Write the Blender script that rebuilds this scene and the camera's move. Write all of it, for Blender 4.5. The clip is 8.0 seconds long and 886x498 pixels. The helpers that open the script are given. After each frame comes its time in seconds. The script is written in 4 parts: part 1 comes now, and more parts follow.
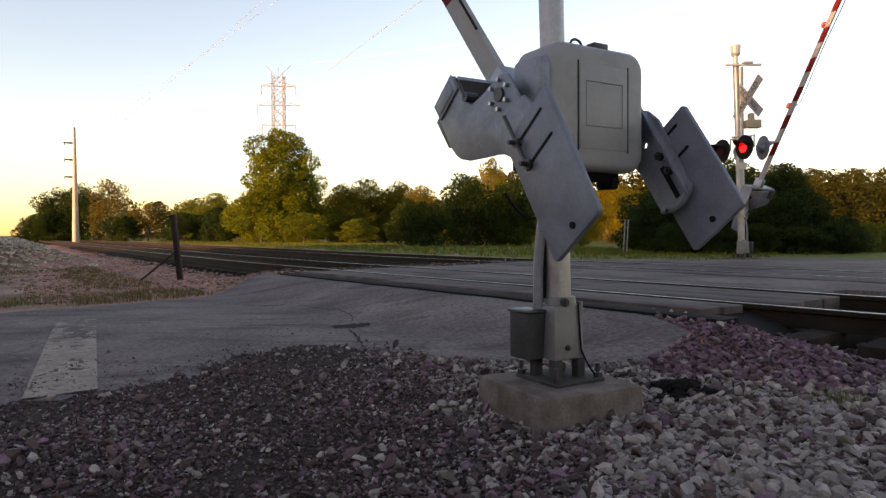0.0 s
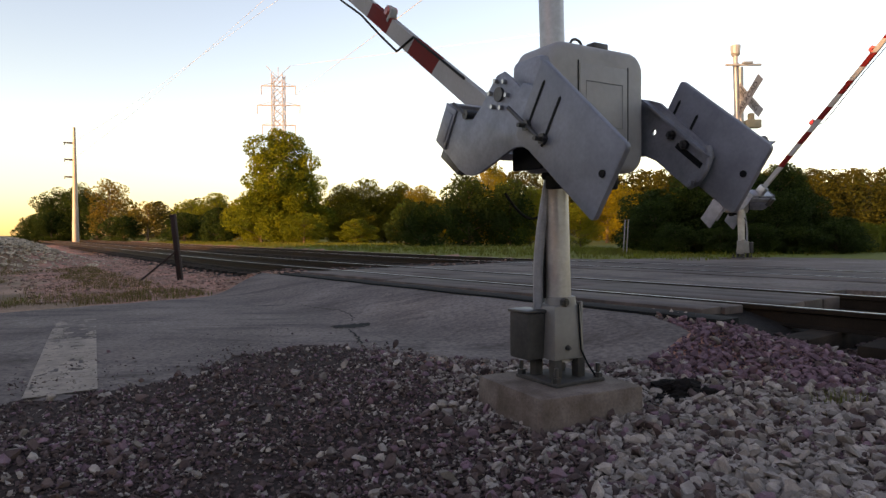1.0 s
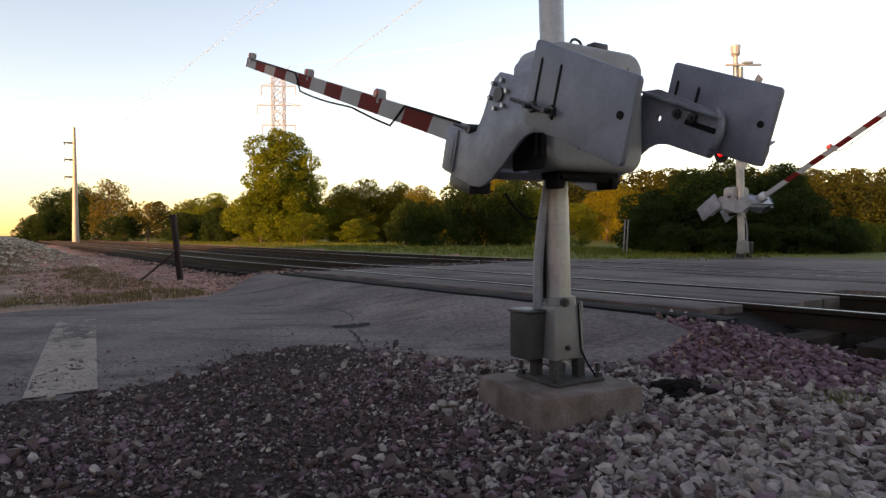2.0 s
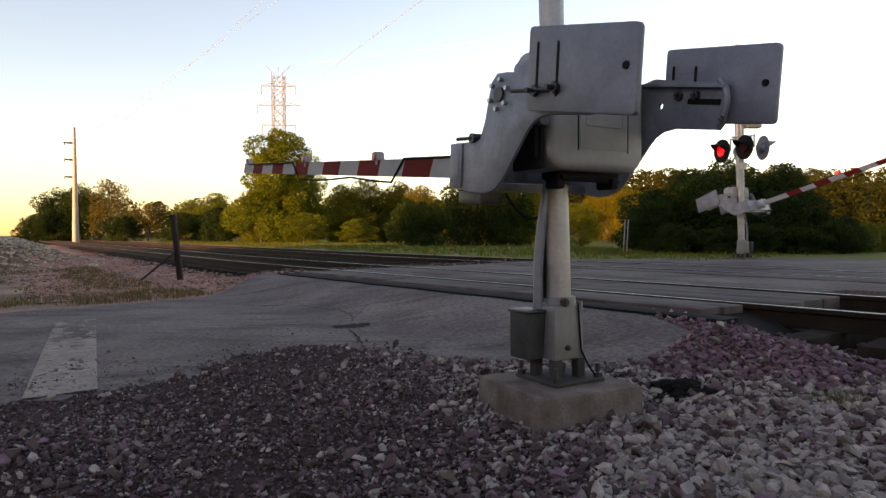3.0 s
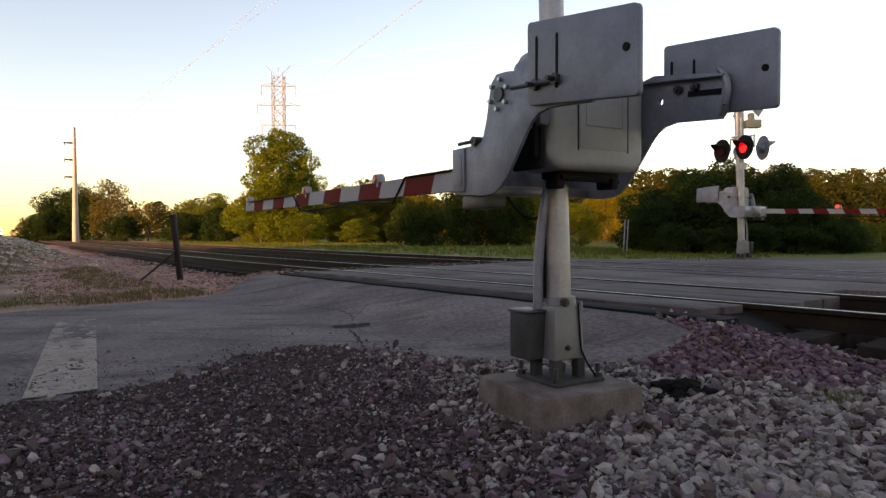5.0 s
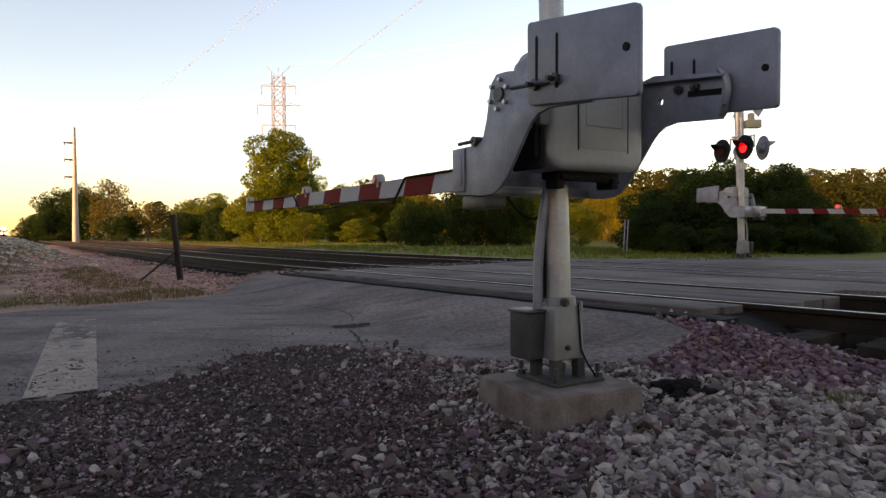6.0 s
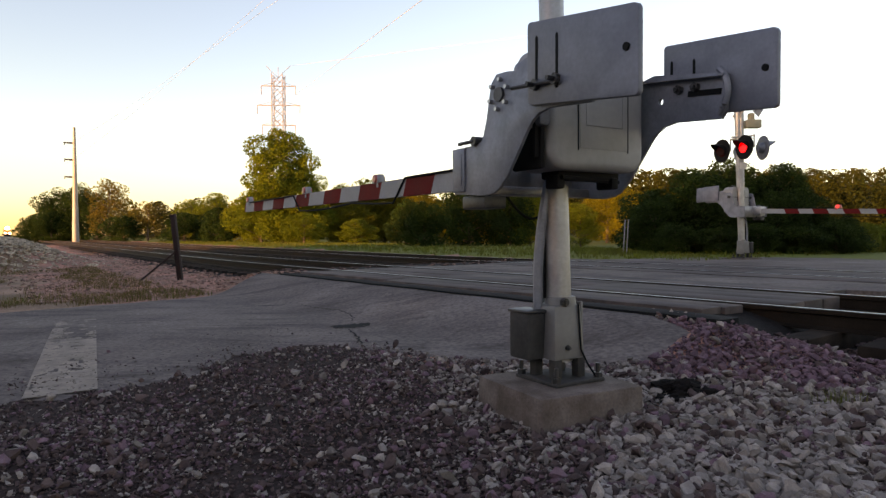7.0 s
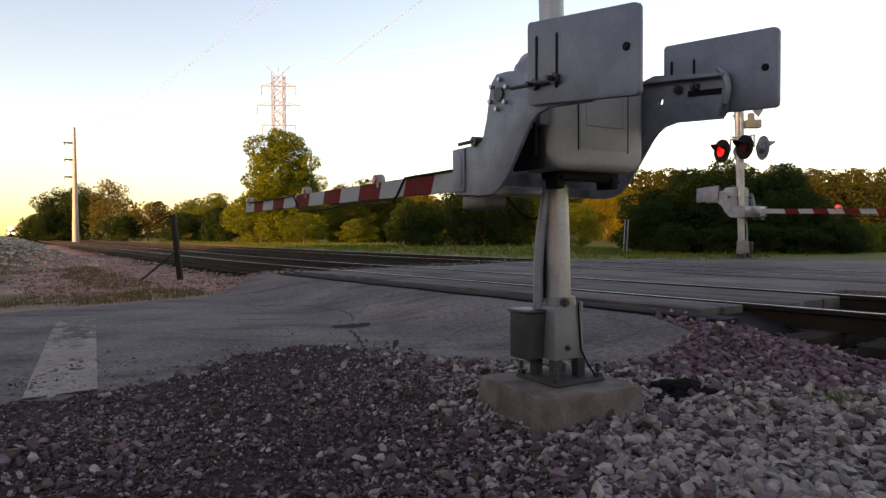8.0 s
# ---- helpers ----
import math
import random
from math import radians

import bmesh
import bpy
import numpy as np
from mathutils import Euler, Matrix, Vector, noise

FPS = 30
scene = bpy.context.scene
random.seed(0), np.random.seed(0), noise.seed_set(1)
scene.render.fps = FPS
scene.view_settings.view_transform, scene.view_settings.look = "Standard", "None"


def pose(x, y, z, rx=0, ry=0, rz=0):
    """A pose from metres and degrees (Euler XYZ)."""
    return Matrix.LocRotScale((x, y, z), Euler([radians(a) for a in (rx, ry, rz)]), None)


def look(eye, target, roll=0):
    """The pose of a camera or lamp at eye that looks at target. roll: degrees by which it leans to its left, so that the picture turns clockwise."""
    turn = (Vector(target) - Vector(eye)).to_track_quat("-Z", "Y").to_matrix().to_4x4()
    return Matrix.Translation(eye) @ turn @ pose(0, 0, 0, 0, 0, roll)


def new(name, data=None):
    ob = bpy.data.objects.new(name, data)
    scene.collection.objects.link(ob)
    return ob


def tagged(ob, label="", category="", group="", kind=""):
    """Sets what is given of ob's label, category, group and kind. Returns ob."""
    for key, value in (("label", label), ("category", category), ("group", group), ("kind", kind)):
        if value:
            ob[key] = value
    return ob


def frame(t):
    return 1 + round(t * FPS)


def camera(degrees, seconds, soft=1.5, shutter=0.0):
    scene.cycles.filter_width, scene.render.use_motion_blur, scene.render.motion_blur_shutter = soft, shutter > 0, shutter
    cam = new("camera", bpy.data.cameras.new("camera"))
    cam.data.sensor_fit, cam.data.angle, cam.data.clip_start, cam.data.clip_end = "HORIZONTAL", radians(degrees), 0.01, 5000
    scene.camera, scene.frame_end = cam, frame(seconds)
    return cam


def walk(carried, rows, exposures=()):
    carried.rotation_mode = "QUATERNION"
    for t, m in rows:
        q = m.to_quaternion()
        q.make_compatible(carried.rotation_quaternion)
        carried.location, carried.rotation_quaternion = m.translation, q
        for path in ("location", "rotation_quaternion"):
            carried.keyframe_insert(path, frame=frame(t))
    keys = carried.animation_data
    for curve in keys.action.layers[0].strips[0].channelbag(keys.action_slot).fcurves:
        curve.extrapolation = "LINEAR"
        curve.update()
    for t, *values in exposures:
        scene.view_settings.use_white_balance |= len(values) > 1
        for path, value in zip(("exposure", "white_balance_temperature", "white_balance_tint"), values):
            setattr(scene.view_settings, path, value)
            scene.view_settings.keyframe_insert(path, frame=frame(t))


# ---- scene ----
# ---- camera: fixed on a low stand beside the road ----
cam = camera(68.1, 8.0, soft=1.4)
EYE = (0.0, 0.0, 1.0)
VIEW = look(EYE, (0.0, 10.0, 1.0 - 0.25), -0.4)
walk(cam, [(0.0, VIEW), (8.0, VIEW)], exposures=[(0.0, 2.1, 14300, 37), (8.0, 2.1, 14300, 37)])

# ---- world and sun: just before sunset, low sun from behind the left shoulder ----
SUN_FROM = Vector((-0.75, -0.66, 0.125)).normalized()
world = bpy.data.worlds.new("world")
scene.world = world
world.use_nodes = True
wn = world.node_tree.nodes
wl = world.node_tree.links
sky = wn.new("ShaderNodeTexSky")
sky.sky_type = "NISHITA"
sky.sun_disc = False
sky.sun_elevation = math.asin(SUN_FROM.z)
sky.sun_rotation = math.atan2(SUN_FROM.x, SUN_FROM.y)
sky.air_density, sky.dust_density, sky.ozone_density = 1.0, 0.4, 3.3
wn["Background"].inputs["Strength"].default_value = 0.15
wl.new(sky.outputs["Color"], wn["Background"].inputs["Color"])

lamp = bpy.data.lights.new("sun", "SUN")
lamp.energy, lamp.angle, lamp.color = 2.2, radians(1.5), (1.0, 0.75, 0.46)
sun = new("sun", lamp)
sun.matrix_world = look(SUN_FROM * 100, (0, 0, 0))


# ---- materials ----
def material(name, base, rough=0.6, metal=0.0, vary=0.15, scale=8.0, fine=60.0, bump=0.0, second=None, glow=0.0, island=0.0, spec=0.5, object_random=0.0, thin=0.0):
    """Base colour broken up at two scales towards a second colour, with fine relief."""
    m = bpy.data.materials.new(name)
    m.use_nodes = True
    n, l = m.node_tree.nodes, m.node_tree.links
    b = n["Principled BSDF"]
    b.inputs["Metallic"].default_value = metal
    b.inputs["Specular IOR Level"].default_value = spec
    co = n.new("ShaderNodeTexCoord")
    big, small = n.new("ShaderNodeTexNoise"), n.new("ShaderNodeTexNoise")
    for tex, s in ((big, scale), (small, fine)):
        tex.inputs["Scale"].default_value = s
        tex.inputs["Detail"].default_value = 5.0
        l.new(co.outputs["Object"], tex.inputs["Vector"])
    ramp = n.new("ShaderNodeValToRGB")
    ramp.color_ramp.elements[0].position, ramp.color_ramp.elements[1].position = 0.35, 0.68
    dark = second if second else tuple(c * (1 - vary * 2) for c in base)
    ramp.color_ramp.elements[0].color = (*dark, 1)
    ramp.color_ramp.elements[1].color = (*base, 1)
    l.new(big.outputs["Fac"], ramp.inputs["Fac"])
    hsv = n.new("ShaderNodeHueSaturation")
    l.new(ramp.outputs["Color"], hsv.inputs["Color"])
    val = n.new("ShaderNodeMapRange")
    val.inputs["From Min"].default_value, val.inputs["From Max"].default_value = 0.25, 0.75
    val.inputs["To Min"].default_value, val.inputs["To Max"].default_value = 1 - vary, 1 + vary
    l.new(small.outputs["Fac"], val.inputs["Value"])
    last = val.outputs["Result"]
    if island or object_random:
        src = n.new("ShaderNodeNewGeometry" if island else "ShaderNodeObjectInfo")
        amount = island or object_random
        rng = n.new("ShaderNodeMapRange")
        rng.inputs["To Min"].default_value, rng.inputs["To Max"].default_value = 1 - amount, 1 + amount
        l.new(src.outputs["Random Per Island" if island else "Random"], rng.inputs["Value"])
        mul = n.new("ShaderNodeMath")
        mul.operation = "MULTIPLY"
        l.new(last, mul.inputs[0])
        l.new(rng.outputs["Result"], mul.inputs[1])
        last = mul.outputs["Value"]
    l.new(last, hsv.inputs["Value"])
    l.new(hsv.outputs["Color"], b.inputs["Base Color"])
    rr = n.new("ShaderNodeMapRange")
    rr.inputs["To Min"].default_value, rr.inputs["To Max"].default_value = max(0.05, rough - 0.12), min(1.0, rough + 0.12)
    l.new(big.outputs["Fac"], rr.inputs["Value"])
    l.new(rr.outputs["Result"], b.inputs["Roughness"])
    if bump:
        bp = n.new("ShaderNodeBump")
        bp.inputs["Strength"].default_value, bp.inputs["Distance"].default_value = 0.6, bump
        l.new(small.outputs["Fac"], bp.inputs["Height"])
        l.new(bp.outputs["Normal"], b.inputs["Normal"])
    if thin:
        back, both = n.new("ShaderNodeBsdfTranslucent"), n.new("ShaderNodeMixShader")
        both.inputs["Fac"].default_value = thin
        l.new(hsv.outputs["Color"], back.inputs["Color"])
        l.new(b.outputs["BSDF"], both.inputs[1])
        l.new(back.outputs["BSDF"], both.inputs[2])
        l.new(both.outputs["Shader"], n["Material Output"].inputs["Surface"])
    if glow:
        b.inputs["Emission Color"].default_value = (*base, 1)
        b.inputs["Emission Strength"].default_value = glow
    return m


GALV = material("galvanised steel", (0.3570, 0.3629, 0.3808), 0.45, 0.85, 0.10, 5, 45, 0.0008, (0.2380, 0.2439, 0.2618))
GALV_DULL = material("weathered galvanised plate", (0.2004, 0.2192, 0.2600), 0.5, 0.35, 0.12, 7, 60, 0.0008, (0.1253, 0.1409, 0.1723))
WEIGHT = material("dark painted steel plate", (0.1587, 0.1765, 0.2182), 0.5, 0.2, 0.10, 6, 55, 0.0008, (0.1071, 0.1210, 0.1527))
ALU = material("cast aluminium paint", (0.2713, 0.2684, 0.2742), 0.52, 0.15, 0.08, 3, 25, 0.0008, (0.2142, 0.2113, 0.2200), spec=0.35)
ALU_PANEL = material("cast panel", (0.2742, 0.2713, 0.2771), 0.54, 0.12, 0.06, 4, 30, 0.001, (0.2285, 0.2256, 0.2314), spec=0.35)
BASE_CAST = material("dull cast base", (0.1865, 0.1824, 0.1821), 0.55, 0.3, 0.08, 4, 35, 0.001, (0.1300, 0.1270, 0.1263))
BASE_DARK = material("dark casting and gap shade", (0.052, 0.050, 0.050), 0.8, 0.0, 0.15, 5, 40, 0.001, (0.034, 0.032, 0.032), spec=0.15)
BLACK = material("black rubber, iron and painted shade", (0.008, 0.008, 0.009), 0.7, 0.0, 0.2, 10, 80, spec=0.12)
DARK_STEEL = material("dark oily steel", (0.07, 0.07, 0.075), 0.45, 0.7, 0.2, 10, 60)
BOLT = material("bright bolt steel", (0.3900, 0.3900, 0.3960), 0.3, 1.0, 0.1, 20, 90)
CONCRETE = material("weathered concrete", (0.1850, 0.1428, 0.1300), 0.9, 0.0, 0.20, 5, 70, 0.005, (0.0880, 0.0627, 0.0540), spec=0.12)
PANEL = material("worn crossing panel", (0.1156, 0.0819, 0.0747), 0.75, 0.0, 0.15, 2.5, 45, 0.003, (0.0519, 0.0373, 0.0340), object_random=0.22, spec=0.2)
WHITE = material("white reflective sheeting", (0.2841, 0.2841, 0.2905), 0.7, 0.0, 0.06, 5, 40, spec=0.15)
RED = material("red reflective sheeting", (0.1499, 0.0095, 0.0095), 0.7, 0.0, 0.08, 6, 40, spec=0.1)
RAIL = material("rusty rail steel", (0.0275, 0.0175, 0.0130), 0.7, 0.3, 0.2, 4, 40, 0.001, spec=0.12)
RAILHEAD = material("polished rail head", (0.26, 0.26, 0.26), 0.38, 1.0, 0.08, 3, 60)
TIE = material("creosoted timber", (0.0400, 0.0270, 0.0210), 0.9, 0.0, 0.25, 6, 70, 0.004, object_random=0.2, spec=0.12)
RUST = material("rusted post", (0.026, 0.009, 0.008), 0.85, 0.2, 0.2, 8, 60, 0.001)
POLE = material("weathering steel pole", (0.4332, 0.3582, 0.3082), 0.6, 0.1, 0.08, 0.5, 4)
PYLON = material("pylon steel", (0.4284, 0.3672, 0.3672), 0.6, 0.2, 0.05, 0.5, 4)
WIRE = material("wire", (0.4256, 0.4522, 0.5054), 0.8, 0.0)
BARK = material("bark", (0.1190, 0.0892, 0.0654), 0.9, 0.0, 0.25, 3, 20, 0.01)
LEAF_MID = material("green leaves", (0.1532, 0.1687, 0.0182), 0.75, 0.0, 0.2, 0.5, 4, 0, (0.0805, 0.1142, 0.0156), island=0.30, spec=0.1, thin=0.35)
# own dark green of the shrubs; on the left trees it paints shade
LEAF_DARK = material("dark green leaves and painted shade", (0.0304, 0.0580, 0.0124), 0.8, 0.0, 0.2, 0.5, 4, 0, (0.0151, 0.0317, 0.0094), island=0.35, spec=0.1, thin=0.3)
LEAF_YELLOW = material("yellow green leaves", (0.2072, 0.1546, 0.0157), 0.75, 0.0, 0.2, 0.3, 4, 0, (0.1064, 0.1030, 0.0134), island=0.30, spec=0.1, thin=0.35)
# tawny colour that also carries the reddish low sunlight
LEAF_SUN_TINT = material("tawny leaves with sun tint", (0.1558, 0.1029, 0.0200), 0.75, 0.0, 0.2, 0.5, 4, 0, (0.0738, 0.0735, 0.0160), island=0.30, spec=0.1, thin=0.35)
LEAF_FAR = material("distant leaves", (0.0474, 0.0413, 0.0068), 0.8, 0.0, 0.2, 0.06, 2, 0, (0.0215, 0.0275, 0.0059), island=0.25, spec=0.1, thin=0.25)
# pale stone, its colour raised further to hold low sunlight on the heap
STONE_HEAP = material("pale heap stone lightened for sun", (0.4522, 0.3570, 0.2737), 0.85, 0.0, 0.18, 18, 140, 0.002, (0.2856, 0.2201, 0.1666), island=0.45)
STONE_ROSE = material("rose brown ballast stone", (0.4212, 0.2142, 0.1714), 0.85, 0.0, 0.18, 18, 140, 0.002, (0.2144, 0.1337, 0.1128), island=0.45, spec=0.12)
GRASS = material("grass blades", (0.085, 0.122, 0.018), 0.8, 0.0, 0.2, 1.0, 10, 0, (0.110, 0.106, 0.026), island=0.25, spec=0.1, thin=0.3)
STRAW = material("dry grass blades", (0.165, 0.110, 0.046), 0.85, 0.0, 0.2, 1.0, 10, 0, (0.105, 0.080, 0.026), island=0.25, spec=0.1, thin=0.2)
STONE = material("pale ballast stone", (0.2857, 0.2388, 0.2173), 0.85, 0.0, 0.18, 18, 140, 0.002, (0.1890, 0.1524, 0.1404), island=0.40, spec=0.12)
STONE_RED = material("purple red ballast stone", (0.1846, 0.1064, 0.1260), 0.85, 0.0, 0.18, 18, 140, 0.002, (0.1235, 0.0657, 0.0844), island=0.40, spec=0.12)
# dark stones; in the right-hand gravel they also paint the shaded gaps
STONE_DARK = material("dark ballast stone and gap shade", (0.1096, 0.0692, 0.0648), 0.85, 0.0, 0.18, 18, 140, 0.002, (0.0666, 0.0423, 0.0427), island=0.40, spec=0.12)
STONE_PIECE = material("loose pale stone", (0.2840, 0.2384, 0.2156), 0.85, 0.0, 0.18, 18, 140, 0.002, (0.2005, 0.1603, 0.1475), object_random=0.5, spec=0.12)
PAINT = material("worn white road paint", (0.2926, 0.2151, 0.1755), 0.8, 0.0, 0.15, 8, 50, 0.002, (0.1801, 0.1319, 0.1072))
# for tar and cracks, and for the painted shade strip by the panels
TAR_AND_SHADE = material("tar and painted shade", (0.013, 0.013, 0.013), 0.8, 0.0, 0.2, 6, 50, 0.003, spec=0.1)
CLOD = material("black crumbly earth", (0.0120, 0.0085, 0.0080), 0.95, 0.0, 0.3, 12, 90, 0.006, (0.0060, 0.0045, 0.0042), spec=0.1)
LAMP_RED = material("lit red lens", (1.0, 0.006, 0.012), 0.3, 0.0, 0.0, glow=0.5)
ARM_GLOW = material("lit arm lens", (1.0, 0.06, 0.06), 0.3, 0.0, 0.0, glow=0.35)
MOTH = material("pale insect", (0.6555, 0.6992, 0.7866), 0.8)
LENS_OFF = material("unlit red lens", (0.03, 0.004, 0.004), 0.6, 0.0, 0.1, spec=0.1)
ARM_LENS = material("small red arm lens", (0.55, 0.10, 0.09), 0.3, 0.0, 0.1)
HEADLIGHT = material("headlight", (1.0, 0.86, 0.62), 0.3, 0.0, 0.0, glow=60.0)
TRAIN_PAINT = material("locomotive paint", (0.30, 0.12, 0.05), 0.5, 0.0, 0.1, 1, 10)
SIGNAL_GREY = material("grey signal paint", (0.50, 0.49, 0.48), 0.5, 0.3, 0.08, 5, 40)
BEIGE = material("beige housing", (0.36, 0.33, 0.24), 0.6, 0.0, 0.08, 5, 40)


# ---- mesh helpers ----
def box(bm, cx, cy, cz, sx, sy, sz, m=None, bevel=0.0, taper=1.0, seg=2):
    made = bmesh.ops.create_cube(bm, size=1.0)["verts"]
    for v in made:
        k = taper if v.co.z > 0 else 1.0
        v.co = Vector((cx + v.co.x * sx * k, cy + v.co.y * sy * k, cz + v.co.z * sz))
    if bevel:
        edges = list({e for v in made for e in v.link_edges})
        made = list({v for f in bmesh.ops.bevel(bm, geom=edges, offset=bevel, segments=seg, affect="EDGES", profile=0.5)["faces"] for v in f.verts})
    if m is not None:
        for v in made:
            v.co = m @ v.co
    return bm


def rod(bm, a, b, r0, r1=None, seg=12, caps=True):
    a, b = Vector(a), Vector(b)
    r1 = r0 if r1 is None else r1
    d = b - a
    turn = d.to_track_quat("Z", "Y").to_matrix().to_4x4()
    m = Matrix.Translation((a + b) / 2) @ turn
    bmesh.ops.create_cone(bm, cap_ends=caps, cap_tris=False, segments=seg, radius1=r0, radius2=r1, depth=d.length, matrix=m)
    return bm


def cable(bm, pts, r, seg=6):
    """One continuous tube along the points."""
    pts = [Vector(p) for p in pts]
    rings = []
    for i, p in enumerate(pts):
        along = (pts[min(i + 1, len(pts) - 1)] - pts[max(i - 1, 0)]).normalized()
        up = Vector((0, 0, 1)) if abs(along.z) < 0.9 else Vector((1, 0, 0))
        u = along.cross(up).normalized()
        w = u.cross(along)
        rings.append([bm.verts.new(p + (u * math.cos(6.2832 * k / seg) + w * math.sin(6.2832 * k / seg)) * r) for k in range(seg)])
    for a, b in zip(rings[:-1], rings[1:]):
        for k in range(seg):
            q = (k + 1) % seg
            bm.faces.new((a[k], a[q], b[q], b[k]))
    bm.faces.new(rings[0])
    bm.faces.new(rings[-1])
    bmesh.ops.recalc_face_normals(bm, faces=bm.faces[:])
    return bm


def plate(bm, outline, y0, y1, bevel=0.004):
    """A plate with an outline in x and z, between y0 and y1."""
    low = [bm.verts.new((x, y0, z)) for x, z in outline]
    face = bm.faces.new(low)
    out = bmesh.ops.extrude_face_region(bm, geom=[face])["geom"]
    top = [g for g in out if isinstance(g, bmesh.types.BMVert)]
    for v in top:
        v.co.y = y1
    bmesh.ops.recalc_face_normals(bm, faces=bm.faces[:])
    if bevel:
        own = set(low) | set(top)
        edges = [e for e in bm.edges if e.verts[0] in own and e.verts[1] in own and abs(e.verts[0].co.y - e.verts[1].co.y) < 1e-6]
        bmesh.ops.bevel(bm, geom=edges, offset=bevel, segments=2, affect="EDGES", profile=0.5)
    return bm


def smooth_faces(me, angle=35):
    me.shade_smooth()
    me.set_sharp_from_angle(angle=radians(angle))


def mesh_of(name, bm, mat):
    me = bpy.data.meshes.new(name)
    bm.to_mesh(me)
    bm.free()
    me.materials.append(mat)
    smooth_faces(me)
    return me


def part(name, bm, mat, parent, label=""):
    ob = new(name, mesh_of(name, bm, mat))
    ob.parent = parent
    return tagged(ob, label)


def thing(name, bm, mat, label, category, group="", kind=""):
    return tagged(new(name, mesh_of(name, bm, mat)), label, category, group, kind)


def holder(name, m, label, category, group=""):
    ob = new(name)
    ob.matrix_world = m
    ob.empty_display_size = 0.2
    return tagged(ob, label, category, group)


def fresh():
    return bmesh.new()


def array_mesh(name, verts, faces, mats, index=None, smooth=False):
    me = bpy.data.meshes.new(name)
    me.from_pydata(verts.tolist() if hasattr(verts, "tolist") else verts, [], faces.tolist() if hasattr(faces, "tolist") else faces)
    for m in mats:
        me.materials.append(m)
    if index is not None:
        me.polygons.foreach_set("material_index", np.asarray(index, dtype=np.int32))
    if smooth:
        me.shade_smooth()
    me.update()
    return me


# ---- the lie of the land ----
TA = radians(38.5)
TX, TY = -math.sin(TA), math.cos(TA)          # along the tracks, away to the left
NX, NY = math.cos(TA), math.sin(TA)           # across the tracks, away from the camera
RAIL_Z = 0.34
RAILS = (5.86, 7.36, 10.15, 11.65)
CURVE_FROM, SWING = 15.0, 0.075


def bend(t):
    """How far the tracks have swung away across at t metres along."""
    d = t - CURVE_FROM
    return SWING * (math.sqrt(d * d + 9.0) + d) / 2 - max(0.0, t - 330.0) ** 2 / 2400.0


def track_point(t, n, z):
    n = n + bend(t)
    return (t * TX + n * NX, t * TY + n * NY, z)


def across(x, y):
    t = x * TX + y * TY
    return t, x * NX + y * NY - bend(t)


def step(a, b, v):
    k = min(1.0, max(0.0, (v - a) / (b - a)))
    return k * k * (3 - 2 * k)


def ground_z(x, y):
    t, n = across(x, y)
    road = step(2.2, 3.2, t) * (1 - step(11.8, 12.8, t))
    rise_road = 0.03 + 0.27 * step(3.6, 5.4, n)
    rise_side = 0.05 * step(1.5, 3.5, n) + 0.06 * step(4.0, 5.4, n)
    z = rise_side + (rise_road - rise_side) * road
    if n > 12:
        far = step(12.0, 14.5, n)
        flat = 0.28 - 0.30 * step(18, 40, n)
        z = z * (1 - far) + far * flat
    d = math.hypot(x, y)
    z += 0.16 * math.exp(-((x - 2.15) ** 2 / 0.42 + (y - 4.70) ** 2 / 0.40))
    z -= 0.10 * step(4.75, 5.15, n) * (1 - step(2.3, 2.6, t)) * (1 - step(12.0, 12.4, n))
    z += 0.92 * math.exp(-((x + 13.8) ** 2 / 2.4 + (y - 20.5) ** 2 / 5.0))
    z += 0.02 * (noise.noise((x * 0.7, y * 0.7, 0)) - 0.1) * (1 - 0.6 * road)
    if d > 60:
        z += 0.8 * noise.noise((x * 0.012, y * 0.012, 3)) * step(60, 200, d)
    return z


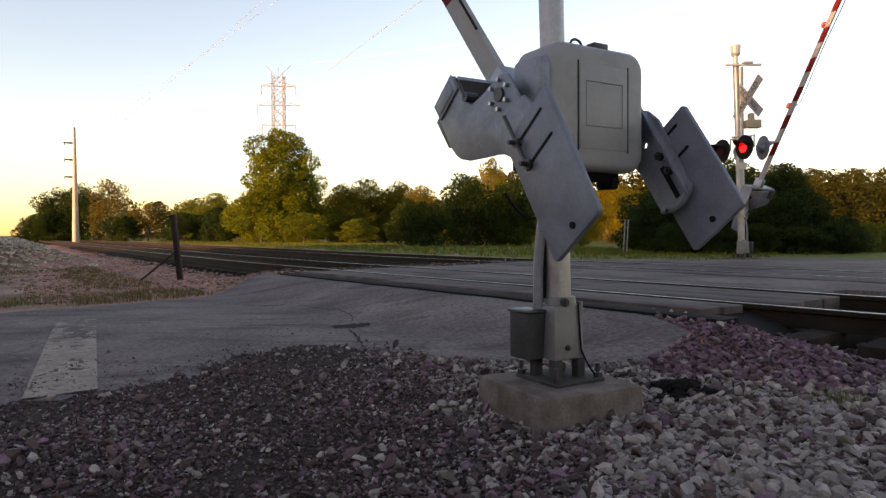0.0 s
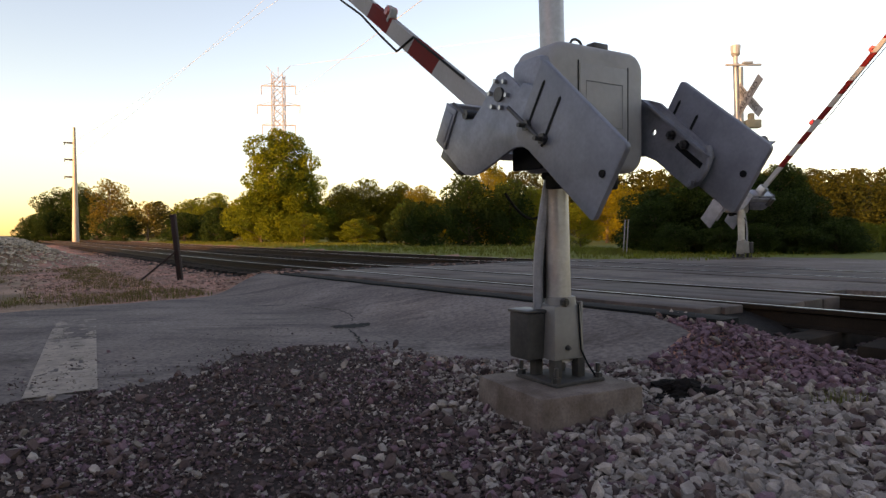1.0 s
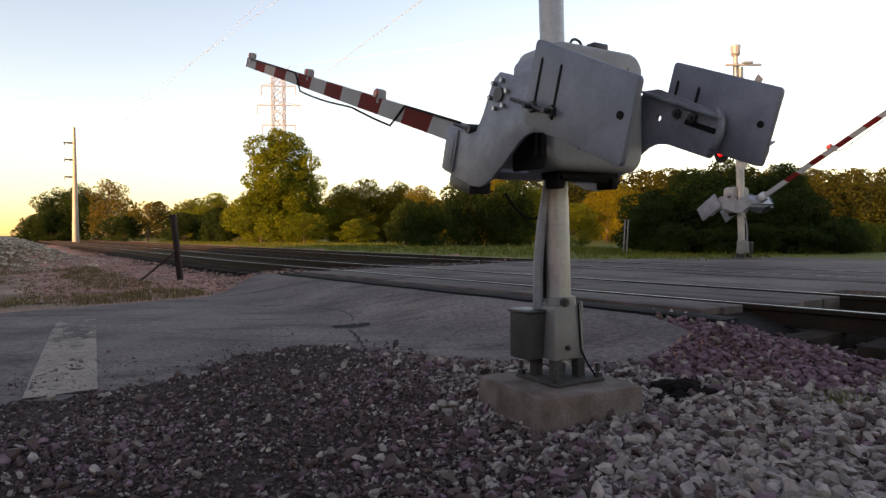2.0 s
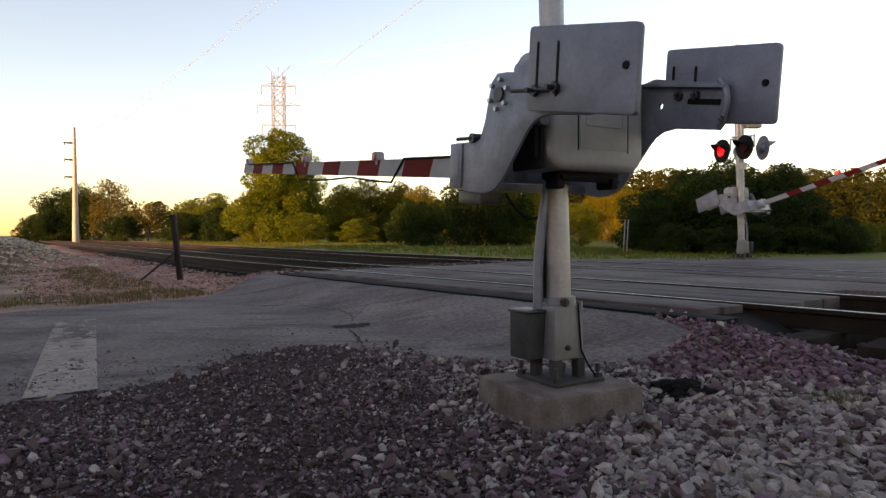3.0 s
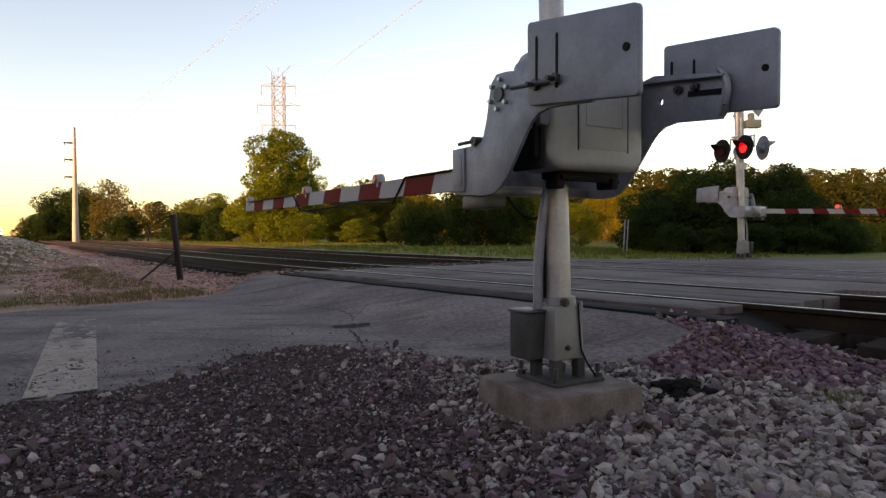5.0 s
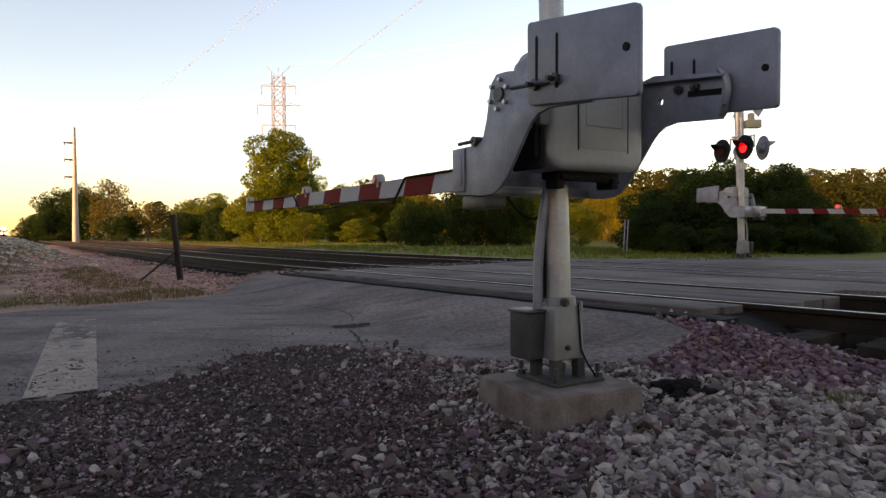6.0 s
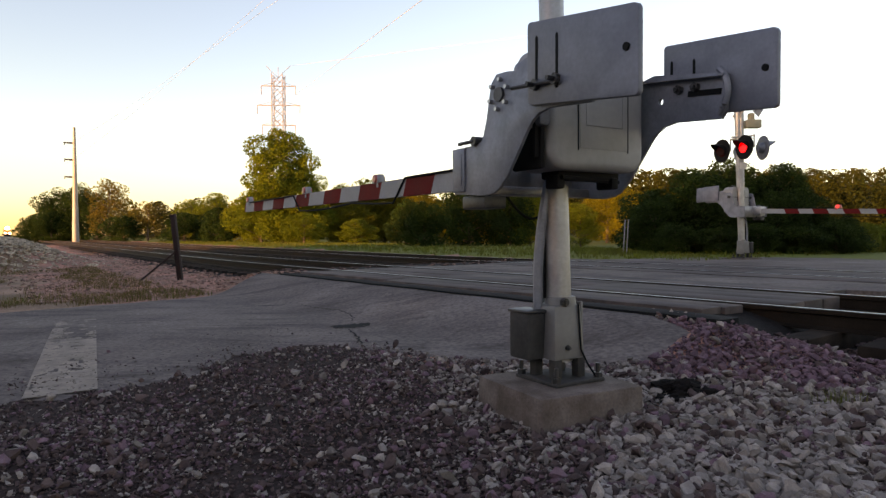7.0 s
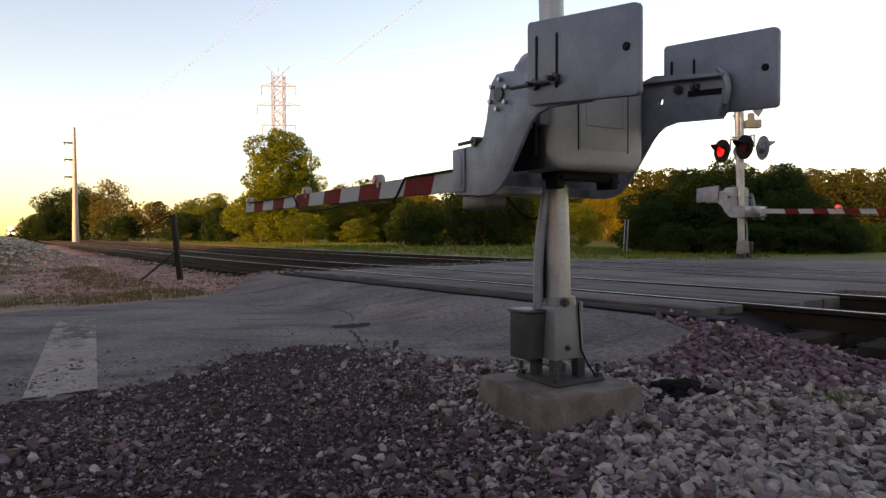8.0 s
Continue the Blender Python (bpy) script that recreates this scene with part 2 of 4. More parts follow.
def asphalt_material():
    m = material("worn asphalt", (0.1950, 0.1530, 0.1420), 0.9, 0.0, 0.42, 0.9, 26, 0.010, (0.1080, 0.0830, 0.0770), spec=0.15)
    n, l = m.node_tree.nodes, m.node_tree.links
    b = n["Principled BSDF"]
    old = b.inputs["Base Color"].links[0].from_socket
    crack = n.new("ShaderNodeTexVoronoi")
    crack.feature = "DISTANCE_TO_EDGE"
    crack.inputs["Scale"].default_value = 0.5
    co = n.new("ShaderNodeTexCoord")
    warp = n.new("ShaderNodeTexNoise")
    warp.inputs["Scale"].default_value = 2.5
    warp.inputs["Detail"].default_value = 6
    add = n.new("ShaderNodeMixRGB")
    add.blend_type = "ADD"
    add.inputs["Fac"].default_value = 0.6
    l.new(co.outputs["Object"], warp.inputs["Vector"])
    l.new(co.outputs["Object"], add.inputs["Color1"])
    l.new(warp.outputs["Color"], add.inputs["Color2"])
    l.new(add.outputs["Color"], crack.inputs["Vector"])
    thin = n.new("ShaderNodeMapRange")
    thin.inputs["From Min"].default_value, thin.inputs["From Max"].default_value = 0.004, 0.018
    thin.inputs["To Min"].default_value, thin.inputs["To Max"].default_value = 0.82, 1.0
    l.new(crack.outputs["Distance"], thin.inputs["Value"])
    mix = n.new("ShaderNodeMixRGB")
    mix.blend_type = "MULTIPLY"
    mix.inputs["Fac"].default_value = 1.0
    l.new(old, mix.inputs["Color1"])
    l.new(thin.outputs["Result"], mix.inputs["Color2"])
    # oil and tar stains drawn out along the traffic
    flat, stain, cut, over = n.new("ShaderNodeMapping"), n.new("ShaderNodeTexNoise"), n.new("ShaderNodeMapRange"), n.new("ShaderNodeMixRGB")
    flat.inputs["Rotation"].default_value = (0, 0, radians(-20))
    flat.inputs["Scale"].default_value = (0.7, 2.6, 1.0)
    stain.inputs["Scale"].default_value, stain.inputs["Detail"].default_value, stain.inputs["Roughness"].default_value = 1.1, 8.0, 0.68
    cut.inputs["From Min"].default_value, cut.inputs["From Max"].default_value = 0.50, 0.68
    cut.inputs["To Min"].default_value, cut.inputs["To Max"].default_value = 1.0, 0.50
    over.blend_type = "MULTIPLY"
    over.inputs["Fac"].default_value = 1.0
    l.new(co.outputs["Object"], flat.inputs["Vector"])
    l.new(flat.outputs["Vector"], stain.inputs["Vector"])
    l.new(stain.outputs["Fac"], cut.inputs["Value"])
    l.new(mix.outputs["Color"], over.inputs["Color1"])
    l.new(cut.outputs["Result"], over.inputs["Color2"])
    l.new(over.outputs["Color"], b.inputs["Base Color"])
    return m


ASPHALT = asphalt_material()
TRACKBED = material("dark track bed", (0.0180, 0.0135, 0.0125), 0.95, 0.0, 0.35, 1.2, 30, 0.02, (0.0140, 0.0115, 0.0110), spec=0.12)
VERGE = material("pale dusty verge", (0.4000, 0.2240, 0.1640), 0.95, 0.0, 0.35, 0.8, 18, 0.02, (0.1800, 0.1066, 0.0726), spec=0.12)
SOIL = material("gravelly soil", (0.0573, 0.0358, 0.0328), 0.95, 0.0, 0.3, 1.4, 45, 0.012, (0.0335, 0.0211, 0.0195), spec=0.12)
BALLAST_SOIL = material("reddish ballast bed", (0.4657, 0.1984, 0.1518), 0.95, 0.0, 0.35, 1.2, 30, 0.02, (0.2146, 0.1143, 0.0909), spec=0.12)
TURF = material("rough turf", (0.085, 0.120, 0.016), 0.95, 0.0, 0.3, 0.12, 5, 0.03, (0.125, 0.120, 0.026), spec=0.12)


# ---- ground: one sheet out to the horizon ----
def build_ground():
    count, reach = 330, 2600.0
    k = math.asinh(reach)
    line = np.sinh(np.linspace(-1, 1, count) * k)
    xs, ys = line + 0.3, line + 4.5
    verts = [(x, y, ground_z(x, y)) for y in ys for x in xs]
    faces, index = [], []
    for j in range(count - 1):
        for i in range(count - 1):
            a = j * count + i
            faces.append((a, a + 1, a + count + 1, a + count))
            x, y = (xs[i] + xs[i + 1]) / 2, (ys[j] + ys[j + 1]) / 2
            t, n = across(x, y)
            w = noise.noise((x * 0.3, y * 0.3, 7)) * 1.2
            if 4.9 < n < 12.7 and t < 400:
                index.append(3)
            elif (3.3 if t < 9.6 else 1.6) + 0.6 * w < n < 13.4 + w and t < 260:
                index.append(1)
            elif n > 13.4 + w or n < -8 or t < -9 or t > 45 + 8 * w:
                index.append(2)
            elif t > 9.6:
                index.append(4)
            else:
                index.append(0)
    me = array_mesh("ground", verts, faces, [SOIL, BALLAST_SOIL, TURF, TRACKBED, VERGE], index, True)
    return tagged(new("ground", me), "gravel, soil and rough turf round the crossing", "ground", kind="structure")


def road_z(n):
    return 0.045 + 0.265 * step(3.4, 5.1, n)


def near_edge(n):
    w = 0.16 * noise.noise((n * 1.7, 0, 5)) + 0.10 * noise.noise((n * 6, 2, 5)) + 0.05 * noise.noise((n * 17, 4, 5))
    w += 0.70 * step(1.0, 2.2, n) * (1 - step(2.5, 3.1, n))
    if n < 3.0:
        return 4.45 - 1.80 * step(2.7, 4.0, n) + w
    return 4.45 - 1.80 * step(2.7, 4.0, n) + 0.75 * step(4.45, 5.0, n) + 0.6 * w


def far_edge(n):
    return 9.75 + 0.12 * max(0.0, n) + 1.4 * step(3.0, 5.5, n) + 0.14 * noise.noise((n * 1.3, 9, 5))


def slab(name, n0, n1, rows, left, right, top, thick, mat, cols=40):
    verts, faces = [], []
    for j in range(rows + 1):
        n = n0 + (n1 - n0) * j / rows
        for i in range(cols + 1):
            t = right(n) + (left(n) - right(n)) * i / cols
            edge = min(i, cols - i, j, rows - j) == 0
            verts.append(track_point(t, n, top(n) + 0.006 * noise.noise((t * 2, n * 2, 1)) - (0.012 if edge else 0)))
    w = cols + 1
    for j in range(rows):
        for i in range(cols):
            a = j * w + i
            faces.append((a, a + w, a + w + 1, a + 1))
    rim = [i for i in range(w)] + [j * w + cols for j in range(1, rows + 1)] + [rows * w + i for i in range(cols - 1, -1, -1)] + [j * w for j in range(rows - 1, 0, -1)]
    base = len(verts)
    for r in rim:
        x, y, z = verts[r]
        verts.append((x, y, z - thick))
    for q in range(len(rim)):
        p = (q + 1) % len(rim)
        faces.append((rim[q], rim[p], base + p, base + q))
    me = array_mesh(name, verts, faces, [mat], None, True)
    bm = bmesh.new()
    bm.from_mesh(me)
    bmesh.ops.recalc_face_normals(bm, faces=bm.faces[:])
    bm.to_mesh(me)
    bm.free()
    me.set_sharp_from_angle(angle=radians(40))
    return me


def build_road():
    a = new("road", slab("road", -24.0, 4.86, 420, far_edge, near_edge, road_z, 0.10, ASPHALT, 60))
    tagged(a, "cracked grey asphalt approach road", "road", kind="structure")
    b = new("road", slab("road", 8.14, 9.36, 12, lambda n: 10.4, lambda n: 2.6, lambda n: 0.335, 0.2, ASPHALT))
    tagged(b, "cracked asphalt between the two tracks", "road", kind="structure")
    c = new("road", slab("road", 12.44, 40.0, 60, lambda n: 10.4 - 0.25 * (n - 12), lambda n: 0.5 - 0.25 * (n - 12), lambda n: 0.335 - 0.01 * (n - 12.4), 0.25, ASPHALT))
    tagged(c, "grey asphalt road beyond the tracks", "road", kind="structure")
    # black strip stands in for the shaded edge below the panels
    d = new("road_edge", slab("road_edge", 4.84, 5.09, 4, lambda n: 10.7, lambda n: 2.62, lambda n: 0.318, 0.25, TAR_AND_SHADE, 50))
    tagged(d, "dark strip painted as shade along the crossing panels", "road", kind="structure")
    # worn stop line
    for piece, (t0, t1, n0, n1) in enumerate(((4.5, 6.7, 0.42, 0.86), (6.72, 8.3, 0.86, 1.10))):
        rng = random.Random(4 + piece)
        verts, faces = [], []
        cells_t, cells_n = 110, 26
        lift = 0.004
        for j in range(cells_n + 1):
            for i in range(cells_t + 1):
                t = t0 + (t1 - t0) * i / cells_t
                n = 0.42 + 0.40 * j / cells_n + 0.183 * (t - 4.5)
                verts.append(track_point(t, n, road_z(n) + 0.006 * noise.noise((t * 2, n * 2, 1)) + lift))
        w = cells_t + 1
        for j in range(cells_n):
            for i in range(cells_t):
                t, n = t0 + (t1 - t0) * i / cells_t, j / cells_n
                hole = 0.8 * noise.noise((t * 3.2, n * 2.2, 2.5)) + 0.7 * noise.noise((t * 13, n * 7, 1.5))
                if hole < (0.50 if piece == 0 else -0.02) and rng.random() > (0.04 if piece == 0 else 0.12):
                    a = j * w + i
                    faces.append((a, a + 1, a + w + 1, a + w))
        me = array_mesh("stop_line", verts, faces, [PAINT])
        ob = new("stop_line", me)
        tagged(ob, "worn white painted stop line on asphalt", "road marking", kind="structure")
    # cracks and sunken tar, as ragged strips that lie on the asphalt
    def strip(name, line, wide, label, seed, mat=TAR_AND_SHADE):
        pts = []
        for (t0, n0), (t1, n1) in zip(line[:-1], line[1:]):
            for q in range(8):
                u = q / 8
                k = noise.noise((t0 * 3 + u * 5, n0 * 3, seed)) * 0.035
                pts.append((t0 + (t1 - t0) * u + k, n0 + (n1 - n0) * u - k))
        pts.append(line[-1])
        verts, faces = [], []
        for i, (t, n) in enumerate(pts):
            w = wide * math.sin(math.pi * (i + 0.6) / (len(pts) + 0.2)) ** 0.5 * (0.75 + 0.6 * noise.noise((i * 0.7, seed, 3)))
            (ta, na), (tb, nb) = pts[max(i - 1, 0)], pts[min(i + 1, len(pts) - 1)]
            span = max(1e-4, math.hypot(tb - ta, nb - na))
            dt, dn = (na - nb) / span * w, (tb - ta) / span * w
            for sgn in (-1, 1):
                verts.append(track_point(t + sgn * dt, n + sgn * dn, road_z(n + sgn * dn) + 0.006 * noise.noise((t * 2, n * 2, 1)) + 0.005))
            if i:
                faces.append((2 * i - 2, 2 * i - 1, 2 * i + 1, 2 * i))
        tagged(new(name, array_mesh(name, verts, faces, [mat])), label, "road patch", kind="structure")

    strip("crack", [(7.8, 3.78), (7.3, 3.80), (6.85, 3.82), (6.54, 3.78), (6.25, 3.68), (6.04, 3.53)], 0.009, "dark crack in the asphalt", 1)
    strip("crack", [(5.70, 3.29), (5.26, 3.13), (4.94, 2.98), (4.73, 2.88)], 0.016, "dark crack in the asphalt", 2)
    strip("tar_patch", [(5.92, 3.25), (5.84, 3.40), (5.80, 3.62)], 0.16, "dark tar and painted shade on the asphalt", 3)
    strip("crack", [(8.45, 3.40), (8.14, 3.56), (8.00, 3.70)], 0.018, "dark crack in the asphalt", 4)
    strip("crack", [(6.9, 2.2), (6.4, 2.9), (6.2, 3.3)], 0.010, "dark crack in the asphalt", 6)


# ---- crossing panels, rails and ties ----
def build_crossing():
    base = tagged(new("crossing_bed", bpy.data.meshes.new("crossing_bed")), "worn concrete level crossing over two tracks", "level crossing", kind="structure")
    strips = []
    for r in (0, 2):
        a, b = RAILS[r], RAILS[r + 1]
        for n0, n1, k in ((a - 0.76, a - 0.100, 2), (a + 0.130, b - 0.170, 3), (b + 0.055, b + 0.76, 2)):
            w = (n1 - n0) / k
            strips += [(n0 + w * q + 0.007, n0 + w * (q + 1) - 0.007, k == 2) for q in range(k)]
    length = (10.45 - 2.65) / 3
    for s, (n0, n1, field) in enumerate(strips):
        for q in range(3):
            rng = random.Random(s * 7 + q)
            t0 = 2.65 + q * length + ((0.25 if field else 0.0) + rng.uniform(0, 0.06) if q == 0 else 0)
            t1 = 2.65 + (q + 1) * length - 0.012
            bm = fresh()
            m = Matrix.Identity(4)
            m.col[0][:3], m.col[1][:3] = (TX, TY, 0), (-NX, -NY, 0)
            m.translation = track_point((t0 + t1) / 2, (n0 + n1) / 2, RAIL_Z - 0.11 + rng.uniform(-0.008, 0.004))
            box(bm, 0, 0, 0, t1 - t0, n1 - n0, 0.22, m, 0.012)
            ob = new("panel", mesh_of("panel", bm, PANEL))
            ob.parent = base
    bm = fresh()
    for r in (0, 2):
        n0, n1 = RAILS[r] - 0.75, RAILS[r + 1] + 0.75
        m = Matrix.Identity(4)
        m.col[0][:3], m.col[1][:3] = (TX, TY, 0), (-NX, -NY, 0)
        m.translation = track_point(6.55, (n0 + n1) / 2, RAIL_Z - 0.30)
        box(bm, 0, 0, 0, 7.6, n1 - n0, 0.14, m)
    bm.to_mesh(base.data)
    bm.free()
    base.data.materials.append(BLACK)


def rail_mesh(n):
    """Rail section swept along the track."""
    sect = ((-0.07, 0.0), (-0.07, 0.012), (-0.012, 0.03), (-0.010, 0.12), (-0.036, 0.132), (-0.036, 0.162), (-0.028, 0.172),
            (0.028, 0.172), (0.036, 0.162), (0.036, 0.132), (0.010, 0.12), (0.012, 0.03), (0.07, 0.012), (0.07, 0.0))
    ts = [-40 + 2.0 * i for i in range(28)] + [16 + 5.0 * i for i in range(92)]
    verts, faces, index = [], [], []
    k = len(sect)
    for t in ts:
        for dn, dz in sect:
            verts.append(track_point(t, n + dn, RAIL_Z - 0.172 + dz))
    for j in range(len(ts) - 1):
        for i in range(k):
            p = (i + 1) % k
            faces.append((j * k + i, j * k + p, (j + 1) * k + p, (j + 1) * k + i))
            index.append(1 if i == 6 else 0)
    return array_mesh("rail", verts, faces, [RAIL, RAILHEAD], index)


def build_tracks():
    for n in RAILS:
        ob = new("rail", rail_mesh(n))
        tagged(ob, "steel running rail with a polished head", "rail", "running rails", kind="structure")
    bm = fresh()
    box(bm, 0, 0, 0, 0.23, 2.8, 0.17, None, 0.012)
    me = mesh_of("tie", bm, TIE)
    for tr in (0, 2):
        mid = (RAILS[tr] + RAILS[tr + 1]) / 2
        for side in range(2):
            for i in range(75 if side else 14):
                t = (10.9 + 0.55 * i) if side else (2.25 - 0.55 * i)
                heading = -math.degrees(math.atan(bend(t + 0.5) - bend(t - 0.5)))
                ob = new("tie", me)
                x, y, z = track_point(t, mid, RAIL_Z - 0.172 - 0.080)
                ob.matrix_world = pose(x, y, z, 0, 0, math.degrees(TA) + 90 + heading)
                tagged(ob, "dark creosoted wooden railway tie under the rails", "railway tie", "ties of the tracks")


# ---- gate: foundation, mast, mechanism, arm ----
PIVOT = (0.077, -0.4465)
HUB_Z = 1.4814


def side_arm(bm, y0, y1, hole=None):
    """Cast side arm: hub, curved lower edge, foot that holds the barrier."""
    pts = [(-0.033, 0.107), (-0.075, 0.070), (-0.095, 0.010), (-0.123, -0.113), (-0.160, -0.205), (-0.200, -0.222), (-0.418, -0.224),
           (-0.433, -0.472), (-0.137, -0.494), (-0.060, -0.484), (-0.010, -0.462), (0.055, -0.407), (0.100, -0.350), (0.148, -0.290),
           (0.213, -0.205), (0.250, -0.166), (0.300, -0.138), (0.375, -0.126), (0.640, -0.146), (0.668, -0.110), (0.672, 0.040), (0.650, 0.072),
           (0.235, 0.140), (0.205, 0.135), (0.142, 0.120), (0.129, 0.092), (0.05, 0.104)]
    if hole:
        ring = [(hole[0] + 0.017 * math.cos(math.radians(a)), hole[1] + 0.017 * math.sin(math.radians(a))) for a in range(250, -111, -30)]
        pts = pts[:17] + ring + pts[16:]
    plate(bm, pts, y0, y1, 0.0 if hole else 0.006)


def weight_plate(bm, x0, x1, y0, y1, tilt=-0.152, h1=0.276, h0=-0.100):
    def corner(cx, cz, sx, sz):
        out = []
        for i in range(4):
            a = math.radians(30 * i)
            out.append((cx + sx * 0.022 * math.cos(a), cz + sz * 0.022 * math.sin(a)))
        return out
    pts = []
    for (x, z, sx, sz) in ((x1 - 0.022, h1 - 0.022, 1, 1), (x0 + 0.022, h1 - 0.022, -1, 1), (x0 + 0.022, h0 + 0.022, -1, -1), (x1 - 0.022, h0 + 0.022, 1, -1)):
        c = corner(x, z, sx, sz)
        pts += c if sx * sz > 0 else c[::-1]
    pts = [(x, z + tilt * (x - x0) * (1.0 if z > 0 else 0.72)) for x, z in pts]
    plate(bm, pts, y0, y1, 0.004)


def slot(bm, x, z0, z1, y0, y1):
    plate(bm, [(x - 0.0075, z0), (x + 0.0075, z0), (x + 0.0075, z1), (x, z1 + 0.010), (x - 0.0075, z1)], y0, y1, 0)


def build_gate(name, m, label, far=False, arm_len=6.12, steps=7):
    gate = holder(name, m, label, "crossing gate", "crossing gates")
    # foundation and cast base
    bm = fresh()
    box(bm, 0, 0, -0.16, 0.63, 0.64, 0.32, pose(0.027, -0.045, 0, 0, 0, -5), 0.012, 0.985)
    part("foundation", bm, CONCRETE, gate, "square stained concrete foundation block")
    # flange is dark itself; the feet's dark colour paints the shaded gap
    bm = fresh()
    box(bm, 0.005, -0.01, 0.010, 0.34, 0.34, 0.020, None, 0.006)
    for sx in (-1, 1):
        for sy in (-1, 1):
            box(bm, sx * 0.080 - 0.010, sy * 0.080 - 0.015, 0.075, 0.055, 0.05, 0.12, None, 0.006)
    part("base_flange", bm, BASE_DARK, gate, "dark cast base flange, four feet darkened for gap shade")
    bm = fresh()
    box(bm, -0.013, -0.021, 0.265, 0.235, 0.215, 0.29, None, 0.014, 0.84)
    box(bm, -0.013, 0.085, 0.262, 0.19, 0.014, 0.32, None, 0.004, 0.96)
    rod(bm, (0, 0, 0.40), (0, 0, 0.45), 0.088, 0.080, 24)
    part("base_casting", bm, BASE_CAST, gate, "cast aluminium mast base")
    for sx, sy in ((-1, -1), (1, -1), (1, 1), (-1, 1)):
        bm = fresh()
        rod(bm, (sx * 0.145, sy * 0.145 - 0.01, -0.01), (sx * 0.145, sy * 0.145 - 0.01, 0.095), 0.012, None, 8)
        rod(bm, (sx * 0.145, sy * 0.145 - 0.01, 0.018), (sx * 0.145, sy * 0.145 - 0.01, 0.046), 0.025, None, 6)
        part("anchor_bolt", bm, DARK_STEEL, gate)
    for (px, py, pz), r in (((0.107, -0.04, 0.185), 0.015), ((0.092, -0.045, 0.425), 0.024)):
        bm = fresh()
        rod(bm, (px + 0.018, py, pz), (px - 0.02, py, pz), r * 0.55, None, 8)
        rod(bm, (px + 0.006, py, pz), (px - 0.02, py, pz), r, None, 6)
        part("clamp_bolt", bm, BOLT if r < 0.015 else DARK_STEEL, gate)
    # junction box and conduit
    bm = fresh()
    box(bm, -0.070, -0.172, 0.245, 0.165, 0.12, 0.25, None, 0.012)
    jb = part("junction_box", bm, BASE_DARK, gate, "dark grey steel junction box")
    bm = fresh()
    box(bm, -0.070, -0.172, 0.376, 0.178, 0.132, 0.018, None, 0.006)
    part("lid", bm, DARK_STEEL, jb)
    bm = fresh()
    cable(bm, [(-0.055, -0.110, 0.38), (-0.055, -0.110, 0.56), (-0.052, -0.106, 0.68), (-0.042, -0.096, 0.82), (-0.028, -0.080, 0.96), (-0.015, -0.055, 1.12)], 0.027, 10)
    part("conduit", bm, GALV_DULL, gate, "grey conduit up the mast")
    bm = fresh()
    cable(bm, [(0.092, 0.046, 0.41), (0.106, 0.052, 0.17), (0.122, 0.085, 0.09), (0.150, 0.120, 0.022)], 0.0055, 6)
    part("ground_wire", bm, BLACK, gate)
    bm = fresh()
    cable(bm, [(-0.04, -0.075, 0.44), (-0.04, -0.075, 0.80), (-0.02, -0.075, 1.05)], 0.010, 6)
    part("cable", bm, BLACK, gate)
    # mast
    bm = fresh()
    rod(bm, (0, 0, 0.10), (0.02 if far else -0.06, 0.06 if far else -0.085, 4.62), 0.0665, 0.0665, 28)
    part("mast", bm, GALV, gate, "round galvanised steel mast")
    # mechanism case
    ox, oy, oz = PIVOT[0], PIVOT[1], HUB_Z
    bm = fresh()
    box(bm, ox + 0.095, oy + 0.446, oz - 0.066, 0.26, 0.640, 0.624)
    bmesh.ops.bevel(bm, geom=[e for e in bm.edges if abs(e.verts[0].co.x - e.verts[1].co.x) > 0.1], offset=0.10, segments=7, affect="EDGES", profile=0.5)
    bmesh.ops.bevel(bm, geom=[e for e in bm.edges if min(v.co.x for v in e.verts) > ox + 0.22], offset=0.038, segments=4, affect="EDGES", profile=0.5)
    case = part("mechanism_case", bm, ALU, gate, "rounded cast grey mechanism case")
    bm = fresh()
    box(bm, ox + 0.105, oy + 0.110, oz - 0.005, 0.23, 0.09, 0.35, None, 0.04)
    part("bearing_cover", bm, GALV_DULL, case)
    # black plate added as the shade beside the side arm on the case
    bm = fresh()
    box(bm, ox + 0.075, oy + 0.108, oz - 0.235, 0.23, 0.028, 0.28, None, 0.010)
    box(bm, ox + 0.165, oy + 0.085, oz - 0.20, 0.020, 0.030, 0.24, None, 0.004)
    part("case_shade_plate", bm, BLACK, case, "black plate standing in for shade on the case side")
    bm = fresh()
    box(bm, ox + 0.226, oy + 0.475, oz - 0.060, 0.004, 0.325, 0.42, None, 0.001)
    part("case_door", bm, ALU_PANEL, case)
    for yy in (0.300, 0.640):
        bm = fresh()
        box(bm, ox + 0.2275, oy + yy, oz - 0.060, 0.004, 0.005, 0.44)
        part("seam", bm, BLACK, case)
    bm = fresh()
    x = ox + 0.2300
    for a, b in (((0.35, -0.155), (0.60, -0.155)), ((0.60, -0.155), (0.60, 0.065)), ((0.60, 0.065), (0.35, 0.065)), ((0.35, 0.065), (0.35, -0.155))):
        rod(bm, (x, oy + a[0], oz + a[1]), (x, oy + b[0], oz + b[1]), 0.0018, None, 4)
    part("raised_border", bm, ALU, case)
    for k, (zz, ww) in enumerate(((0.030, 0.07), (-0.02, 0.05), (-0.065, 0.09), (-0.110, 0.11))):
        bm = fresh()
        box(bm, x - 0.0042, oy + 0.475, oz + zz, 0.003, ww, 0.020)
